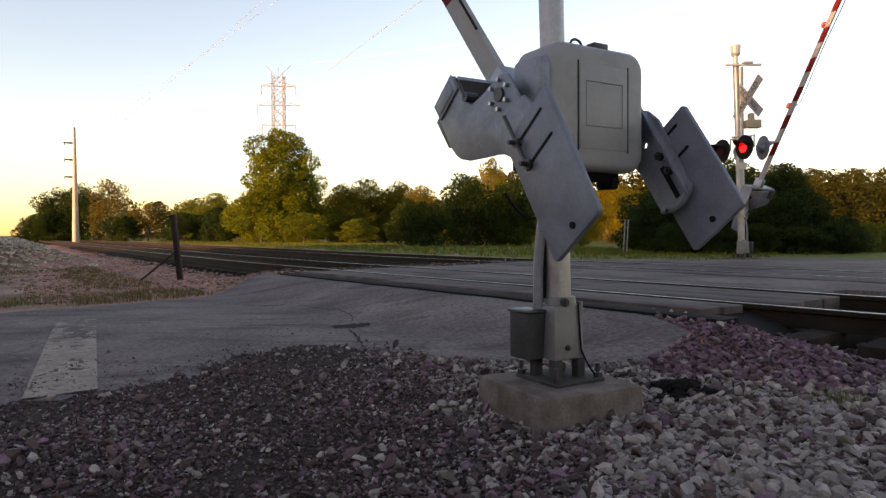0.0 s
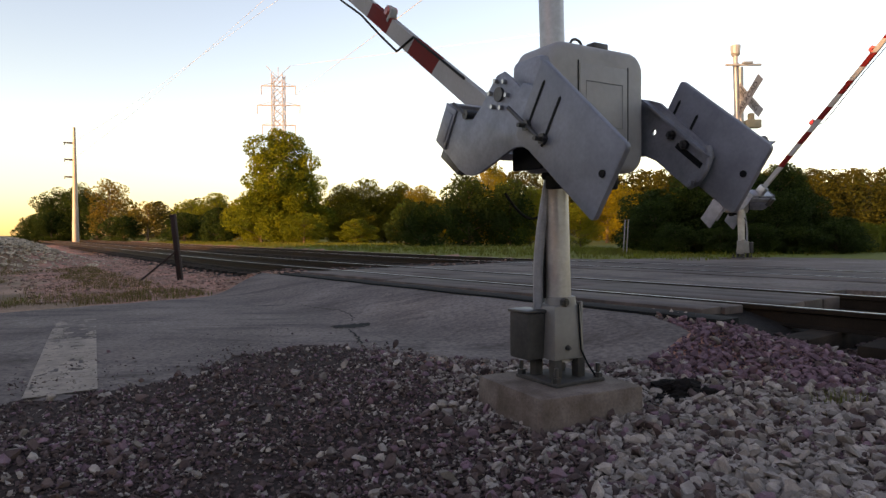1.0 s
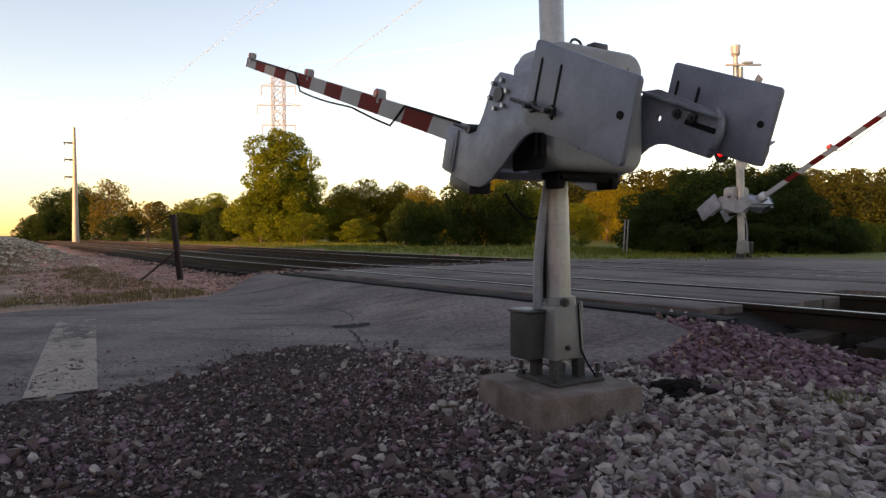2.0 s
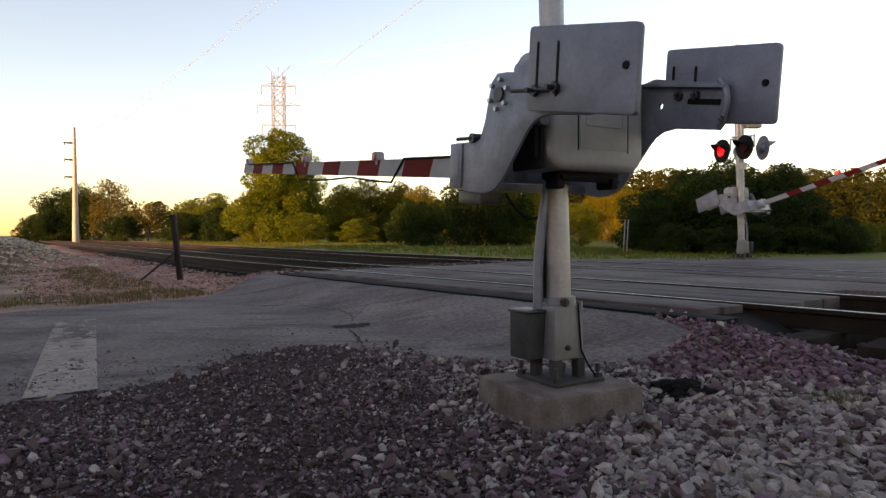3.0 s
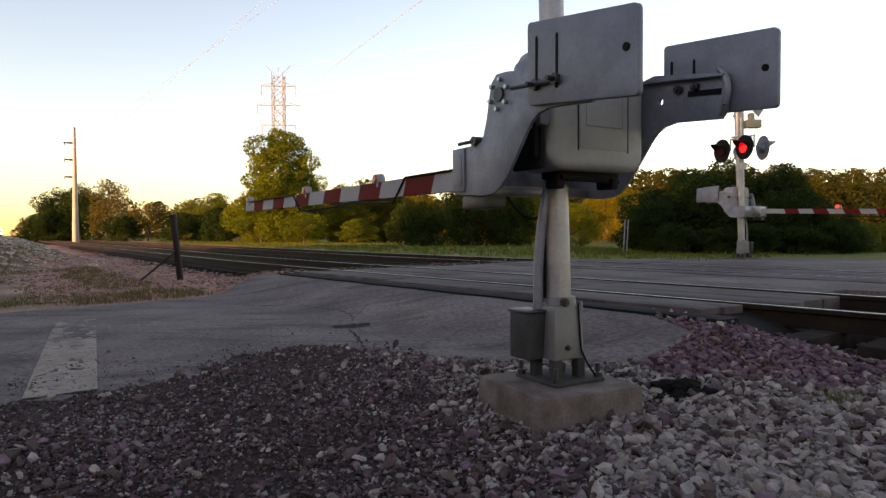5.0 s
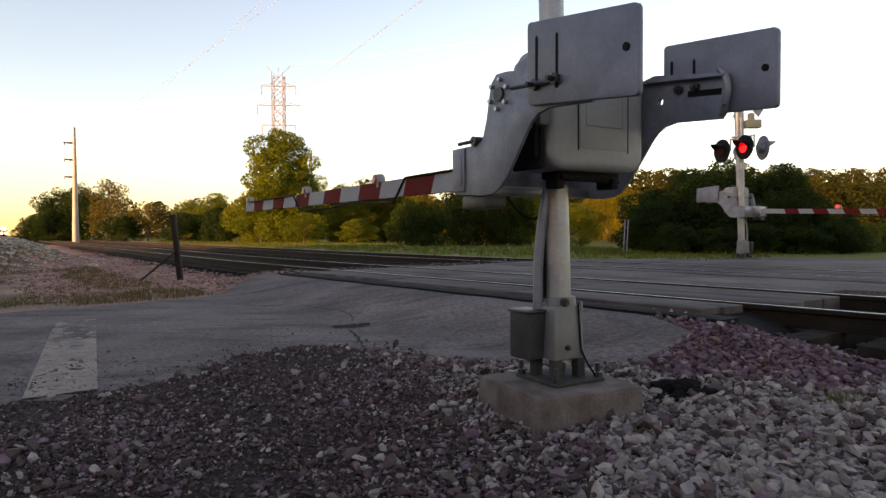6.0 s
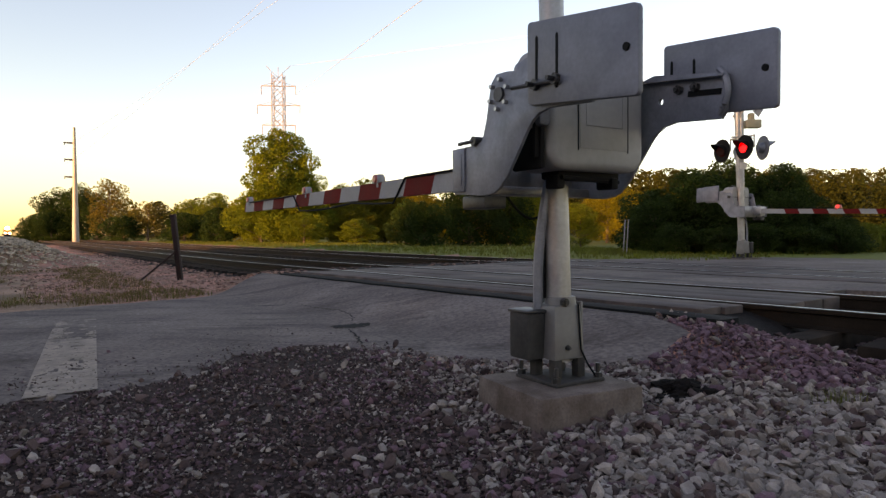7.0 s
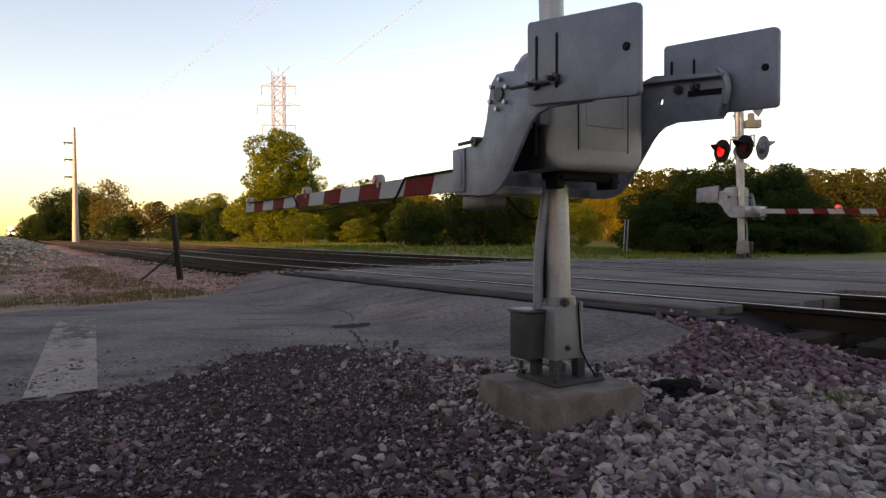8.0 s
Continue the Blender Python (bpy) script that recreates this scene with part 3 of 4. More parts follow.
        part("raised_lettering", bm, ALU, case, "illegible cast lettering bar")
    # small frame parts in black, which also stand in for the shaded void
    bm = fresh()
    box(bm, ox + 0.08, oy + 0.45, oz - 0.39, 0.14, 0.42, 0.05, None, 0.012)
    box(bm, ox + 0.10, oy + 0.26, oz - 0.43, 0.10, 0.05, 0.07, None, 0.01)
    box(bm, ox + 0.10, oy + 0.62, oz - 0.43, 0.12, 0.05, 0.06, None, 0.01)
    rod(bm, (ox + 0.16, oy + 0.25, oz - 0.41), (ox + 0.12, oy + 0.68, oz - 0.42), 0.012, None, 8)
    part("under_frame_shade", bm, BLACK, gate)
    bm = fresh()
    box(bm, ox + 0.02, oy + 0.20, oz - 0.05, 0.10, 0.16, 0.46, None, 0.03)
    box(bm, ox - 0.02, oy + 0.43, oz + 0.04, 0.06, 0.30, 0.28, None, 0.02)
    part("mast_bracket", bm, DARK_STEEL, gate)
    bm = fresh()
    rod(bm, (ox + 0.07, oy + 0.40, oz + 0.255), (ox + 0.13, oy + 0.40, oz + 0.255), 0.008, None, 6)
    prev = None
    for i in range(9):
        a = math.pi * i / 8
        p = (ox + 0.10 - 0.0, oy + 0.40 + 0.045 * math.cos(a), oz + 0.255 + 0.05 * math.sin(a))
        if prev:
            rod(bm, prev, p, 0.007, None, 6)
        prev = p
    part("lifting_eye", bm, DARK_STEEL, case)
    bm = fresh()
    box(bm, ox + 0.12, oy + 0.53, oz + 0.275, 0.06, 0.10, 0.035, None, 0.006)
    part("latch", bm, DARK_STEEL, case)
    # everything that swings with the shaft
    swing = new("arm_assembly")
    swing.parent = gate
    tagged(swing, "swinging barrier arm with steel side arms and counterweights")
    for k, (y0, sgn) in enumerate(((0.0, 1), (0.835, -1))):
        bm = fresh()
        side_arm(bm, y0 - 0.008, y0 + 0.012, (0.28, -0.005) if k else None)
        part("side_arm", bm, GALV_DULL, swing, "curved galvanised steel side arm")
        bm = fresh()
        if k == 0:
            weight_plate(bm, 0.258, 0.918, -0.040, -0.012)
        else:
            weight_plate(bm, 0.277, 0.906, 0.852, 0.880, -0.10, 0.288, -0.088)
        part("counterweight", bm, WEIGHT, swing, "flat dark steel counterweight plate")
    # flange of the side arm that faces outward
    bm = fresh()
    for a, b in (((0.66, 0.075), (0.13, 0.135)),):
        box(bm, 0.40, 0.81, 0.10, 0.54, 0.05, 0.012, pose(0, 0, 0, 0, 6.5, 0) @ pose(0, 0, 0.03))
    ring = []
    for i in range(11):
        u = i / 10
        ring.append((0.640 + 0.048 * math.sin(math.pi * u) ** 0.7, 0.808, -0.125 + 0.215 * u))
    cable(bm, ring, 0.017, 8)
    part("stiffener", bm, GALV_DULL, swing)
    for bx, bz in ((0.400, 0.034), (0.500, 0.030)):
        bm = fresh()
        rod(bm, (bx, 0.805, bz), (bx, 0.828, bz), 0.024, None, 6)
        rod(bm, (bx, 0.788, bz), (bx, 0.810, bz), 0.011, None, 8)
        part("weight_nut", bm, DARK_STEEL, swing)
    for x in (0.325, 0.462):
        bm = fresh()
        slot(bm, x, -0.040 if x < 0.4 else -0.057, 0.190 if x < 0.4 else 0.172, -0.0425, -0.0395)
        part("slot", bm, BLACK, swing, "dark adjusting slot")
        bm = fresh()
        slot(bm, x + 0.005, 0.05 if x < 0.4 else 0.03, 0.190 if x < 0.4 else 0.172, 0.8495, 0.8525)
        part("slot", bm, BLACK, swing, "dark adjusting slot")
        bm = fresh()
        rod(bm, (x, -0.10, -0.02), (x, 0.03, -0.02), 0.011, None, 8)
        rod(bm, (x, -0.062, -0.02), (x, -0.041, -0.02), 0.026, None, 6)
        part("long_bolt", bm, DARK_STEEL, swing)
    bm = fresh()
    rod(bm, (0.16, -0.055, -0.005), (0.49, -0.055, -0.030), 0.010, None, 8)
    part("adjusting_screw", bm, DARK_STEEL, swing)
    for hx, hy, hz in ((0.862, -0.042, 0.022), (0.850, 0.8495, 0.055)):
        bm = fresh()
        rod(bm, (hx, hy - 0.006, hz), (hx, hy + 0.006, hz), 0.016, None, 12)
        part("weight_hole", bm, BLACK, swing)
    bm = fresh()
    box(bm, 0.545, 0.825, 0.052, 0.19, 0.006, 0.028, pose(0, 0, 0, 0, 6, 0))
    part("arm_slot", bm, BLACK, swing)
    bm = fresh()
    rod(bm, (0, -0.022, 0), (0, 0.87, 0), 0.036, None, 20)
    part("shaft", bm, DARK_STEEL, swing)
    for i in range(6):
        a = math.radians(60 * i + 20)
        bm = fresh()
        rod(bm, (0.072 * math.cos(a), -0.030, 0.072 * math.sin(a)), (0.072 * math.cos(a), -0.006, 0.072 * math.sin(a)), 0.0115, None, 6)
        part("hub_bolt", bm, BOLT, swing)
    # shear block that carries the barrier
    bm = fresh()
    box(bm, -0.50, 0.45, -0.335, 0.22, 0.12, 0.20, None, 0.01)
    box(bm, -0.405, 0.42, -0.335, 0.03, 0.80, 0.23, None, 0.006)
    box(bm, -0.30, 0.42, -0.455, 0.09, 0.82, 0.05, None, 0.008)
    part("shear_block", bm, GALV, swing, "grey steel bracket at the arm's butt")
    bm = fresh()
    rod(bm, (-0.36, -0.02, -0.205), (-0.22, -0.02, -0.205), 0.010, None, 8)
    rod(bm, (-0.22, -0.025, -0.205), (-0.22, 0.05, -0.205), 0.026, None, 10)
    part("shear_pin", bm, DARK_STEEL, swing)
    bm = fresh()
    box(bm, -0.375, -0.013, -0.345, 0.115, 0.012, 0.235, None, 0.004)
    box(bm, -0.375, -0.020, -0.345, 0.075, 0.006, 0.17, None, 0.002)
    part("clamp_plate", bm, GALV_DULL, swing)
    bm = fresh()
    box(bm, -0.30, 0.10, -0.52, 0.22, 0.14, 0.07, None, 0.008)
    part("lower_bracket", bm, DARK_STEEL, swing)
    # barrier: hollow tapering beam with slanted red and white bands
    z0, y0 = -0.335, 0.45
    start = -0.55

    def beam(bm, xa, xb, slant):
        vs = []
        for x in (xa, xb):
            k = (start - x) / arm_len
            h, d = (0.054 if far else 0.070) - 0.008 * k, 0.026 - 0.006 * k
            for sy, sz in ((-1, -1), (-1, 1), (1, 1), (1, -1)):
                vs.append(bm.verts.new((x + slant * sz, y0 + sy * d, z0 + sz * h + 0.02 * k)))
        for i in range(4):
            p = (i + 1) % 4
            bm.faces.new((vs[i], vs[p], vs[4 + p], vs[4 + i]))
        bm.faces.new(vs[3::-1])
        bm.faces.new(vs[4:])
        bmesh.ops.recalc_face_normals(bm, faces=bm.faces[:])

    x = start
    band, first = (0.325, 0.64) if far else (0.435, 0.86)
    widths = [first]
    while sum(widths) < arm_len:
        widths.append(band)
    for i, w in enumerate(widths):
        xe = max(x - w, start - arm_len)
        bm = fresh()
        beam(bm, x, xe, 0.03)
        part("white_band" if i % 2 == 0 else "red_band", bm, WHITE if i % 2 == 0 else RED, swing)
        x = xe
    end = start - arm_len
    for i, lx in enumerate((-2.36, -4.15, end + 0.20)):
        bm = fresh()
        k = (start - lx) / arm_len
        box(bm, lx, y0, z0 + 0.02 * k + 0.10, 0.15, 0.07, 0.075, None, 0.012, 0.75)
        rod(bm, (lx + 0.03, y0 - 0.03, z0 + 0.05), (lx + 0.03, y0 + 0.03, z0 + 0.05), 0.02, None, 8)
        al = part("arm_light", bm, WHITE if not far else ARM_LENS, swing, "small lamp on the barrier")
        bm = fresh()
        for sy in (-1, 1):
            rod(bm, (lx, y0 + sy * 0.030, z0 + 0.02 * k + 0.10), (lx, y0 + sy * 0.046, z0 + 0.02 * k + 0.10), 0.038, 0.03, 14)
        part("lens", bm, ARM_GLOW if far and i == 0 else ARM_LENS, al, "small red lens")
    bm = fresh()
    run = []
    for i in range(27):
        u = i / 26
        xx = -1.0 - u * (arm_len - 0.75)
        zz = z0 + 0.075 if u < 0.17 or 0.62 < u else z0 - 0.075 - 0.035 * abs(math.sin(9 * u))
        run.append((xx, y0 - 0.032, zz))
    cable(bm, run, 0.009, 6)
    part("arm_cable", bm, BLACK, swing, "black cable slung along the barrier")
    # loose cable under the mechanism
    bm = fresh()
    pts = []
    for i in range(13):
        u = i / 12
        pts.append((-0.30 + 0.30 * u, oy + 0.30 + 0.2 * u, oz - 0.46 - 0.17 * math.sin(math.pi * u) + 0.1 * u * u))
    cable(bm, pts, 0.008, 6)
    part("loose_cable", bm, BLACK, gate)
    return gate, swing


def gate_pose(mast_xy, z, heading, lean=(0, 0)):
    return pose(mast_xy[0], mast_xy[1], z, lean[0], lean[1], 0) @ pose(0, 0, 0, 0, 0, heading)


NEAR_GATE, NEAR_SWING = build_gate("crossing_gate", gate_pose((0.637, 3.564), 0.20, -59.0), "grey steel crossing gate with barrier arm on a concrete base")
FAR_GATE, FAR_SWING = build_gate("crossing_gate", gate_pose((7.30, 16.0), 0.33, 121.0), "far crossing gate with red lamps and crossed sign", True, 8.6)


# ---- the far gate's lamps, sign and bell ----
def far_signal():
    inv = FAR_GATE.matrix_world.inverted()
    bx, by = 7.29, 16.0
    face = Vector((-0.96, -0.28, 0.0))
    side = Vector((0.28, -0.96, 0.0))
    lz = 2.97
    turn = {}

    def put(name, bm, mat, parent=FAR_GATE, label=""):
        if parent is FAR_GATE:
            bm.transform(inv)
        return part(name, bm, mat, parent, label)

    def at(f, s, z):
        return Vector((bx, by, z)) + face * f + side * s

    bm = fresh()
    rod(bm, at(0, -0.42, lz + 0.29), at(0, 0.42, lz + 0.29), 0.024, None, 10)
    rod(bm, at(-0.3, 0.0, lz + 0.29), at(0.3, 0.0, lz + 0.29), 0.024, None, 10)
    for s in (-0.40, 0.40):
        rod(bm, at(0, s, lz + 0.29), at(0, s, lz), 0.02, None, 8)
    put("lamp_bar", bm, SIGNAL_GREY)
    bm = fresh()
    box(bm, bx, by, lz - 0.40, 0.17, 0.17, 0.16, None, 0.015)
    put("lamp_junction", bm, SIGNAL_GREY)
    for f, tag in ((1, "front"), (-1, "back")):
        for s in (-1, 1):
            c = at(0.27 * f, 0.385 * s, lz)
            d = face if f > 0 else Vector((0.985, 0.05, 0.0)).normalized()
            bm = fresh()
            rod(bm, c - d * 0.012, c + d * 0.004, 0.29, None, 32)
            rod(bm, c - d * 0.13, c - d * 0.012, 0.10, 0.14, 20)
            body = put("signal_lamp", bm, BLACK if f > 0 else GALV_DULL, label="round crossing lamp with hood and backing plate")
            bm = fresh()
            # hood: the upper part of a short tube
            seg, r = 22, 0.165
            rim = []
            for i in range(seg + 1):
                a = math.radians(-35 + 250 * i / seg)
                off = d.cross(Vector((0, 0, 1))) * (r * math.cos(a)) + Vector((0, 0, r * math.sin(a)))
                reach = 0.30 * (0.16 + 0.84 * max(0.0, math.sin(a)))
                rim.append((bm.verts.new(c + off + d * 0.004), bm.verts.new(c + off * 0.97 + d * reach),
                            bm.verts.new(c + off * 0.93 + d * reach), bm.verts.new(c + off * 0.95 + d * 0.004)))
            for i in range(seg):
                for j in range(4):
                    k = (j + 1) % 4
                    bm.faces.new((rim[i][j], rim[i][k], rim[i + 1][k], rim[i + 1][j]))
            bmesh.ops.recalc_face_normals(bm, faces=bm.faces[:])
            bm.transform(inv)
            part("hood", bm, BLACK if f > 0 else GALV_DULL, body)
            bm = fresh()
            rod(bm, c + d * 0.006, c + d * 0.018, 0.152, 0.145, 24)
            bm.transform(inv)
            part("lens", bm, LENS_OFF, body, "dark red lens")
            # roundel that turns its lit or its dark side outwards
            bm = fresh()
            rod(bm, (0, 0, 0), (0, -0.004, 0), 0.132, 0.128, 24)
            part_name = part("roundel", bm, LAMP_RED, body, "glowing red roundel")
            bm = fresh()
            rod(bm, (0, 0.001, 0), (0, 0.012, 0), 0.140, 0.132, 24)
            part("roundel_back", bm, LENS_OFF, part_name, "dark back of the roundel")
            yaw = math.degrees(math.atan2(d.y, d.x)) + 90
            turn[(f, s)] = (part_name, inv @ Matrix.Translation(c + d * 0.036) @ pose(0, 0, 0, 0, 0, yaw))
    # crossed sign
    cz = 4.14
    for k, tilt in enumerate((45, -45)):
        c = at(0.10 + 0.012 * k, 0.30, cz)
        yaw = math.degrees(math.atan2(face.y, face.x)) + 90
        m = Matrix.Translation(c) @ pose(0, 0, 0, 0, 0, yaw) @ pose(0, 0, 0, 0, tilt, 0)
        bm = fresh()
        box(bm, 0, 0, 0, 1.20, 0.006, 0.225, inv @ m, 0.0)
        blade = part("sign_blade", bm, WHITE, FAR_GATE, "white reflective sign blade")
        cu = bpy.data.curves.new("lettering", "FONT")
        cu.body = "RAILROAD" if k else "CROSSING"
        cu.size, cu.align_x, cu.align_y = 0.185, "CENTER", "CENTER"
        cu.extrude = 0.001
        cu.materials.append(BLACK)
        tx = new("lettering", cu)
        tx.parent = blade
        tx.matrix_local = inv @ m @ pose(0, -0.0055, 0, 90, 0, 0)
    bm = fresh()
    box(bm, *at(0.05, 0.16, cz), 0.30, 0.03, 0.05)
    put("sign_bracket", bm, SIGNAL_GREY)
    # electronic bell housing and bracket
    bm = fresh()
    c = at(-0.22, 0.10, 3.58)
    box(bm, c.x, c.y, c.z, 0.36, 0.20, 0.20, None, 0.02)
    box(bm, c.x - 0.04, c.y, c.z + 0.17, 0.13, 0.13, 0.18, None, 0.02)
    put("bell_housing", bm, BEIGE, label="beige housing on the mast")
    bm = fresh()
    rod(bm, (bx, by, 0.5), (bx - 0.16, by, 5.05), 0.075, 0.07, 20)
    put("upper_mast", bm, GALV)
    bm = fresh()
    box(bm, bx - 0.02, by - 0.1, 4.99, 0.86, 0.06, 0.05, None, 0.008)
    box(bm, bx + 0.08, by - 0.1, 5.04, 0.24, 0.10, 0.05, None, 0.008)
    put("cross_arm", bm, SIGNAL_GREY)
    bm = fresh()
    rod(bm, (bx - 0.16, by, 5.0), (bx - 0.17, by, 5.22), 0.05, 0.06, 14)
    rod(bm, (bx - 0.17, by, 5.22), (bx - 0.17, by, 5.28), 0.07, 0.11, 14)
    rod(bm, (bx - 0.17, by, 5.28), (bx - 0.17, by, 5.48), 0.11, 0.12, 14)
    put("bell", bm, SIGNAL_GREY, label="grey bell on the mast top")
    return turn


# ---- plants ----
def leaf_cloud(rng, lobes, count, size):
    """Leaf faces scattered through the outer part of overlapping lobes."""
    k = len(lobes)
    lob = np.array(lobes)
    weight = lob[:, 3] * lob[:, 4]
    pick = rng.choice(k, count, p=weight / weight.sum())
    u = rng.normal(size=(count, 3))
    u /= np.linalg.norm(u, axis=1)[:, None]
    rad = 0.55 + 0.5 * rng.random(count) ** 0.6
    c = lob[pick, :3] + u * rad[:, None] * lob[pick][:, [3, 3, 4]]
    a = rng.normal(size=(count, 3))
    a[:, 2] *= 0.6
    a /= np.linalg.norm(a, axis=1)[:, None]
    b = np.cross(a, rng.normal(size=(count, 3)))
    b /= np.linalg.norm(b, axis=1)[:, None]
    s = size * (0.6 + 0.8 * rng.random(count))[:, None]
    mid = np.cross(a, b) * s * 0.25
    v = np.stack([c - a * s, c + b * s * 0.55 + mid, c + a * s, c - b * s * 0.55 + mid], axis=1)
    verts = v.reshape(-1, 3)
    q = np.arange(count)[:, None] * 4
    faces = np.concatenate([q + np.array([[0, 1, 2]]), q + np.array([[0, 2, 3]])], axis=0)
    return verts, faces


def plant_meshes(seed, height, width, foot, count, size, mat, spread=0.5):
    """Trunk with limbs, and a crown, each as one mesh."""
    rng = np.random.default_rng(seed)
    bm = fresh()
    top = height * 0.82
    r = 0.018 * height + 0.03
    lean = rng.normal(size=2) * 0.02 * height
    pts = [(lean[0] * u, lean[1] * u, top * u) for u in (0, 0.2, 0.45, 0.7, 1.0)]
    for i in range(4):
        rod(bm, pts[i], pts[i + 1], r * (1 - 0.22 * i), r * (1 - 0.22 * (i + 1)), 8)
    lobes = []
    n = 26
    for i in range(n):
        u = foot + (1 - foot) * (i + 0.5) / n
        ang = i * 2.4 + rng.normal() * 0.4
        k = (u - foot) / (1 - foot)
        prof = min(1.0, 0.72 + 0.9 * k) * (1 - k ** 2.4) ** 0.6
        reach = width * 0.5 * prof * (0.42 + spread * rng.random())
        z = height * u * 0.93
        c = (reach * math.cos(ang), reach * math.sin(ang), z)
        rad = width * (0.105 + 0.115 * rng.random()) * (0.6 + 0.5 * prof)
        lobes.append((*c, rad, rad * 0.80))
        rod(bm, (lean[0] * u * 0.6, lean[1] * u * 0.6, max(0.05 * height, z - 0.16 * height)), c, r * 0.35, r * 0.08, 5)
    lobes.append((0, 0, height * (foot + 0.55 * (1 - foot)), width * 0.26, height * 0.30 * (1 - foot)))
    verts, faces = leaf_cloud(rng, lobes, count, size)
    hi = verts[:, 2].max()
    verts[:, 2] *= height / hi
    verts[:, 2] = np.maximum(verts[:, 2], 0.02)
    return mesh_of("trunk", bm, BARK), array_mesh("crown", verts, faces, [mat])


def plant(name, meshes, x, y, scale, turn, label, category, group=""):
    ob = holder(name, Matrix.Translation((x, y, ground_z(x, y) - 0.03)) @ pose(0, 0, 0, 0, 0, turn) @ Matrix.Diagonal((*scale, 1)), label, category, group)
    for nm, me in zip(("trunk", "crown"), meshes):
        p = new(nm, me)
        p.parent = ob
    return ob


def build_plants():
    kinds = {
        "y": [plant_meshes(10 + i, 10, 8, 0.05, 17000, 0.105, LEAF_YELLOW) for i in range(2)],
        "m": [plant_meshes(20 + i, 10, 8, 0.08, 17000, 0.105, LEAF_MID) for i in range(2)],
        "d": [plant_meshes(30 + i, 5, 5, 0.02, 14500, 0.084, LEAF_DARK) for i in range(2)],
        # left trees: shade is put into the leaf colour
        "g": [plant_meshes(50, 10, 8, 0.05, 17000, 0.105, LEAF_DARK)],
        "w": [plant_meshes(40, 8, 6, 0.12, 5200, 0.12, LEAF_SUN_TINT, 0.9)],
    }
    size = {"g": (10, 8), "y": (10, 8), "m": (10, 8), "d": (5, 5), "w": (8, 6)}
    words = {"g": ("tree", "leafy tree beside the line, shade painted into its leaves", "tree"), "y": ("tree", "yellow-green leafy tree lit by low sun", "tree"), "m": ("tree", "green leafy tree behind the tracks", "tree"),
             "d": ("shrub", "dense dark green shrub beside the tracks", "shrub"), "w": ("tree", "thin wispy tawny tree with sun tint in its leaves", "tree")}
    # kind, across, away, height, width
    rows = (("d", -55, 92, 4.6, 5), ("g", -58.5, 98, 7.0, 6), ("d", -60.6, 97, 4.2, 5.4), ("g", -56, 96, 8.2, 8), ("g", -52.5, 95, 8.8, 8), ("w", -45, 89, 8.6, 6.5), ("g", -49, 93, 7.4, 7),
            ("w", -36, 80, 4.9, 5.0), ("m", -29, 76, 4.9, 6), ("m", -24, 70, 5.3, 6), ("d", -26, 66, 3.0, 5), ("d", -20.5, 60, 3.3, 4),
            ("d", -38, 78, 3.2, 5), ("y", -18, 62, 4.6, 5), ("y", -9, 61, 5.6, 6), ("y", -5.6, 63, 5.2, 5), ("y", -2.2, 60, 5.4, 6))
    more = (("m", -11.5, 54, 6.6, 5.4), ("m", -14.8, 53.5, 5.6, 4.6), ("y", -7.4, 62, 6.2, 6), ("y", -3.9, 61, 5.9, 5.5), ("y", 2.6, 58, 4.6, 5), ("y", 6.6, 57, 4.4, 5))
    rows2 = (("m", -10.6, 50, 2.4, 3.6), ("m", -6.4, 48, 1.9, 3.2), ("d", -2.2, 41, 3.0, 2.6), ("d", -1.0, 35, 2.5, 2.6), ("d", 1.5, 38, 4.2, 4.2),
             ("y", 4.5, 62, 8.2, 5.0), ("d", 3.9, 38, 4.0, 3.4), ("m", 5.2, 39, 3.6, 3.2), ("m", 8.0, 38, 2.6, 3.0), ("y", 14.5, 58, 5.4, 6),
             ("y", 0.8, 66, 5.0, 6), ("y", 9.5, 66, 5.6, 6), ("y", 19, 70, 6.2, 6), ("y", 24, 66, 5.6, 6), ("m", -13, 54, 3.6, 5), ("y", -8.0, 57, 3.6, 4.4))
    shrubs = (("d", 7.3, 22.5, 1.9, 2.6), ("d", 8.8, 22.8, 3.0, 3.2), ("d", 10.3, 23.6, 3.45, 3.4), ("d", 12.0, 23.4, 3.25, 3.0), ("d", 13.1, 24.0, 2.4, 2.4),
              ("d", 8.0, 24.5, 2.4, 3.0), ("d", 11.2, 22.4, 2.2, 2.8), ("d", 9.6, 22.2, 2.0, 2.6), ("d", 7.4, 20.9, 1.0, 1.9), ("d", 8.7, 20.6, 0.9, 2.0), ("d", 10.0, 20.8, 1.0, 2.0),
              ("d", 11.3, 20.6, 0.9, 2.0), ("d", 12.6, 21.0, 1.1, 2.1), ("d", 13.6, 22.4, 1.3, 2.0))
    hedge = (("m", 14.9, 25.5, 1.25, 2.2), ("m", 16.6, 25.8, 1.2, 2.4), ("m", 18.4, 26.4, 1.25, 2.4), ("m", 20.2, 27.0, 1.2, 2.4), ("m", 22.2, 27.5, 1.3, 2.6))
    count = {}
    for k, x, y, h, w in rows + more + rows2 + shrubs + hedge:
        i = count.get(k, 0)
        count[k] = i + 1
        nm, label, cat = words[k]
        if h < 1.5 and k == "m":
            nm, label, cat = "shrub", "low light green hedge shrub by the field", "shrub"
        hh, ww = size[k]
        plant(nm, kinds[k][i % len(kinds[k])], x, y, (w / ww, w / ww, h / hh), i * 73, label, cat, "trees and shrubs behind the tracks")
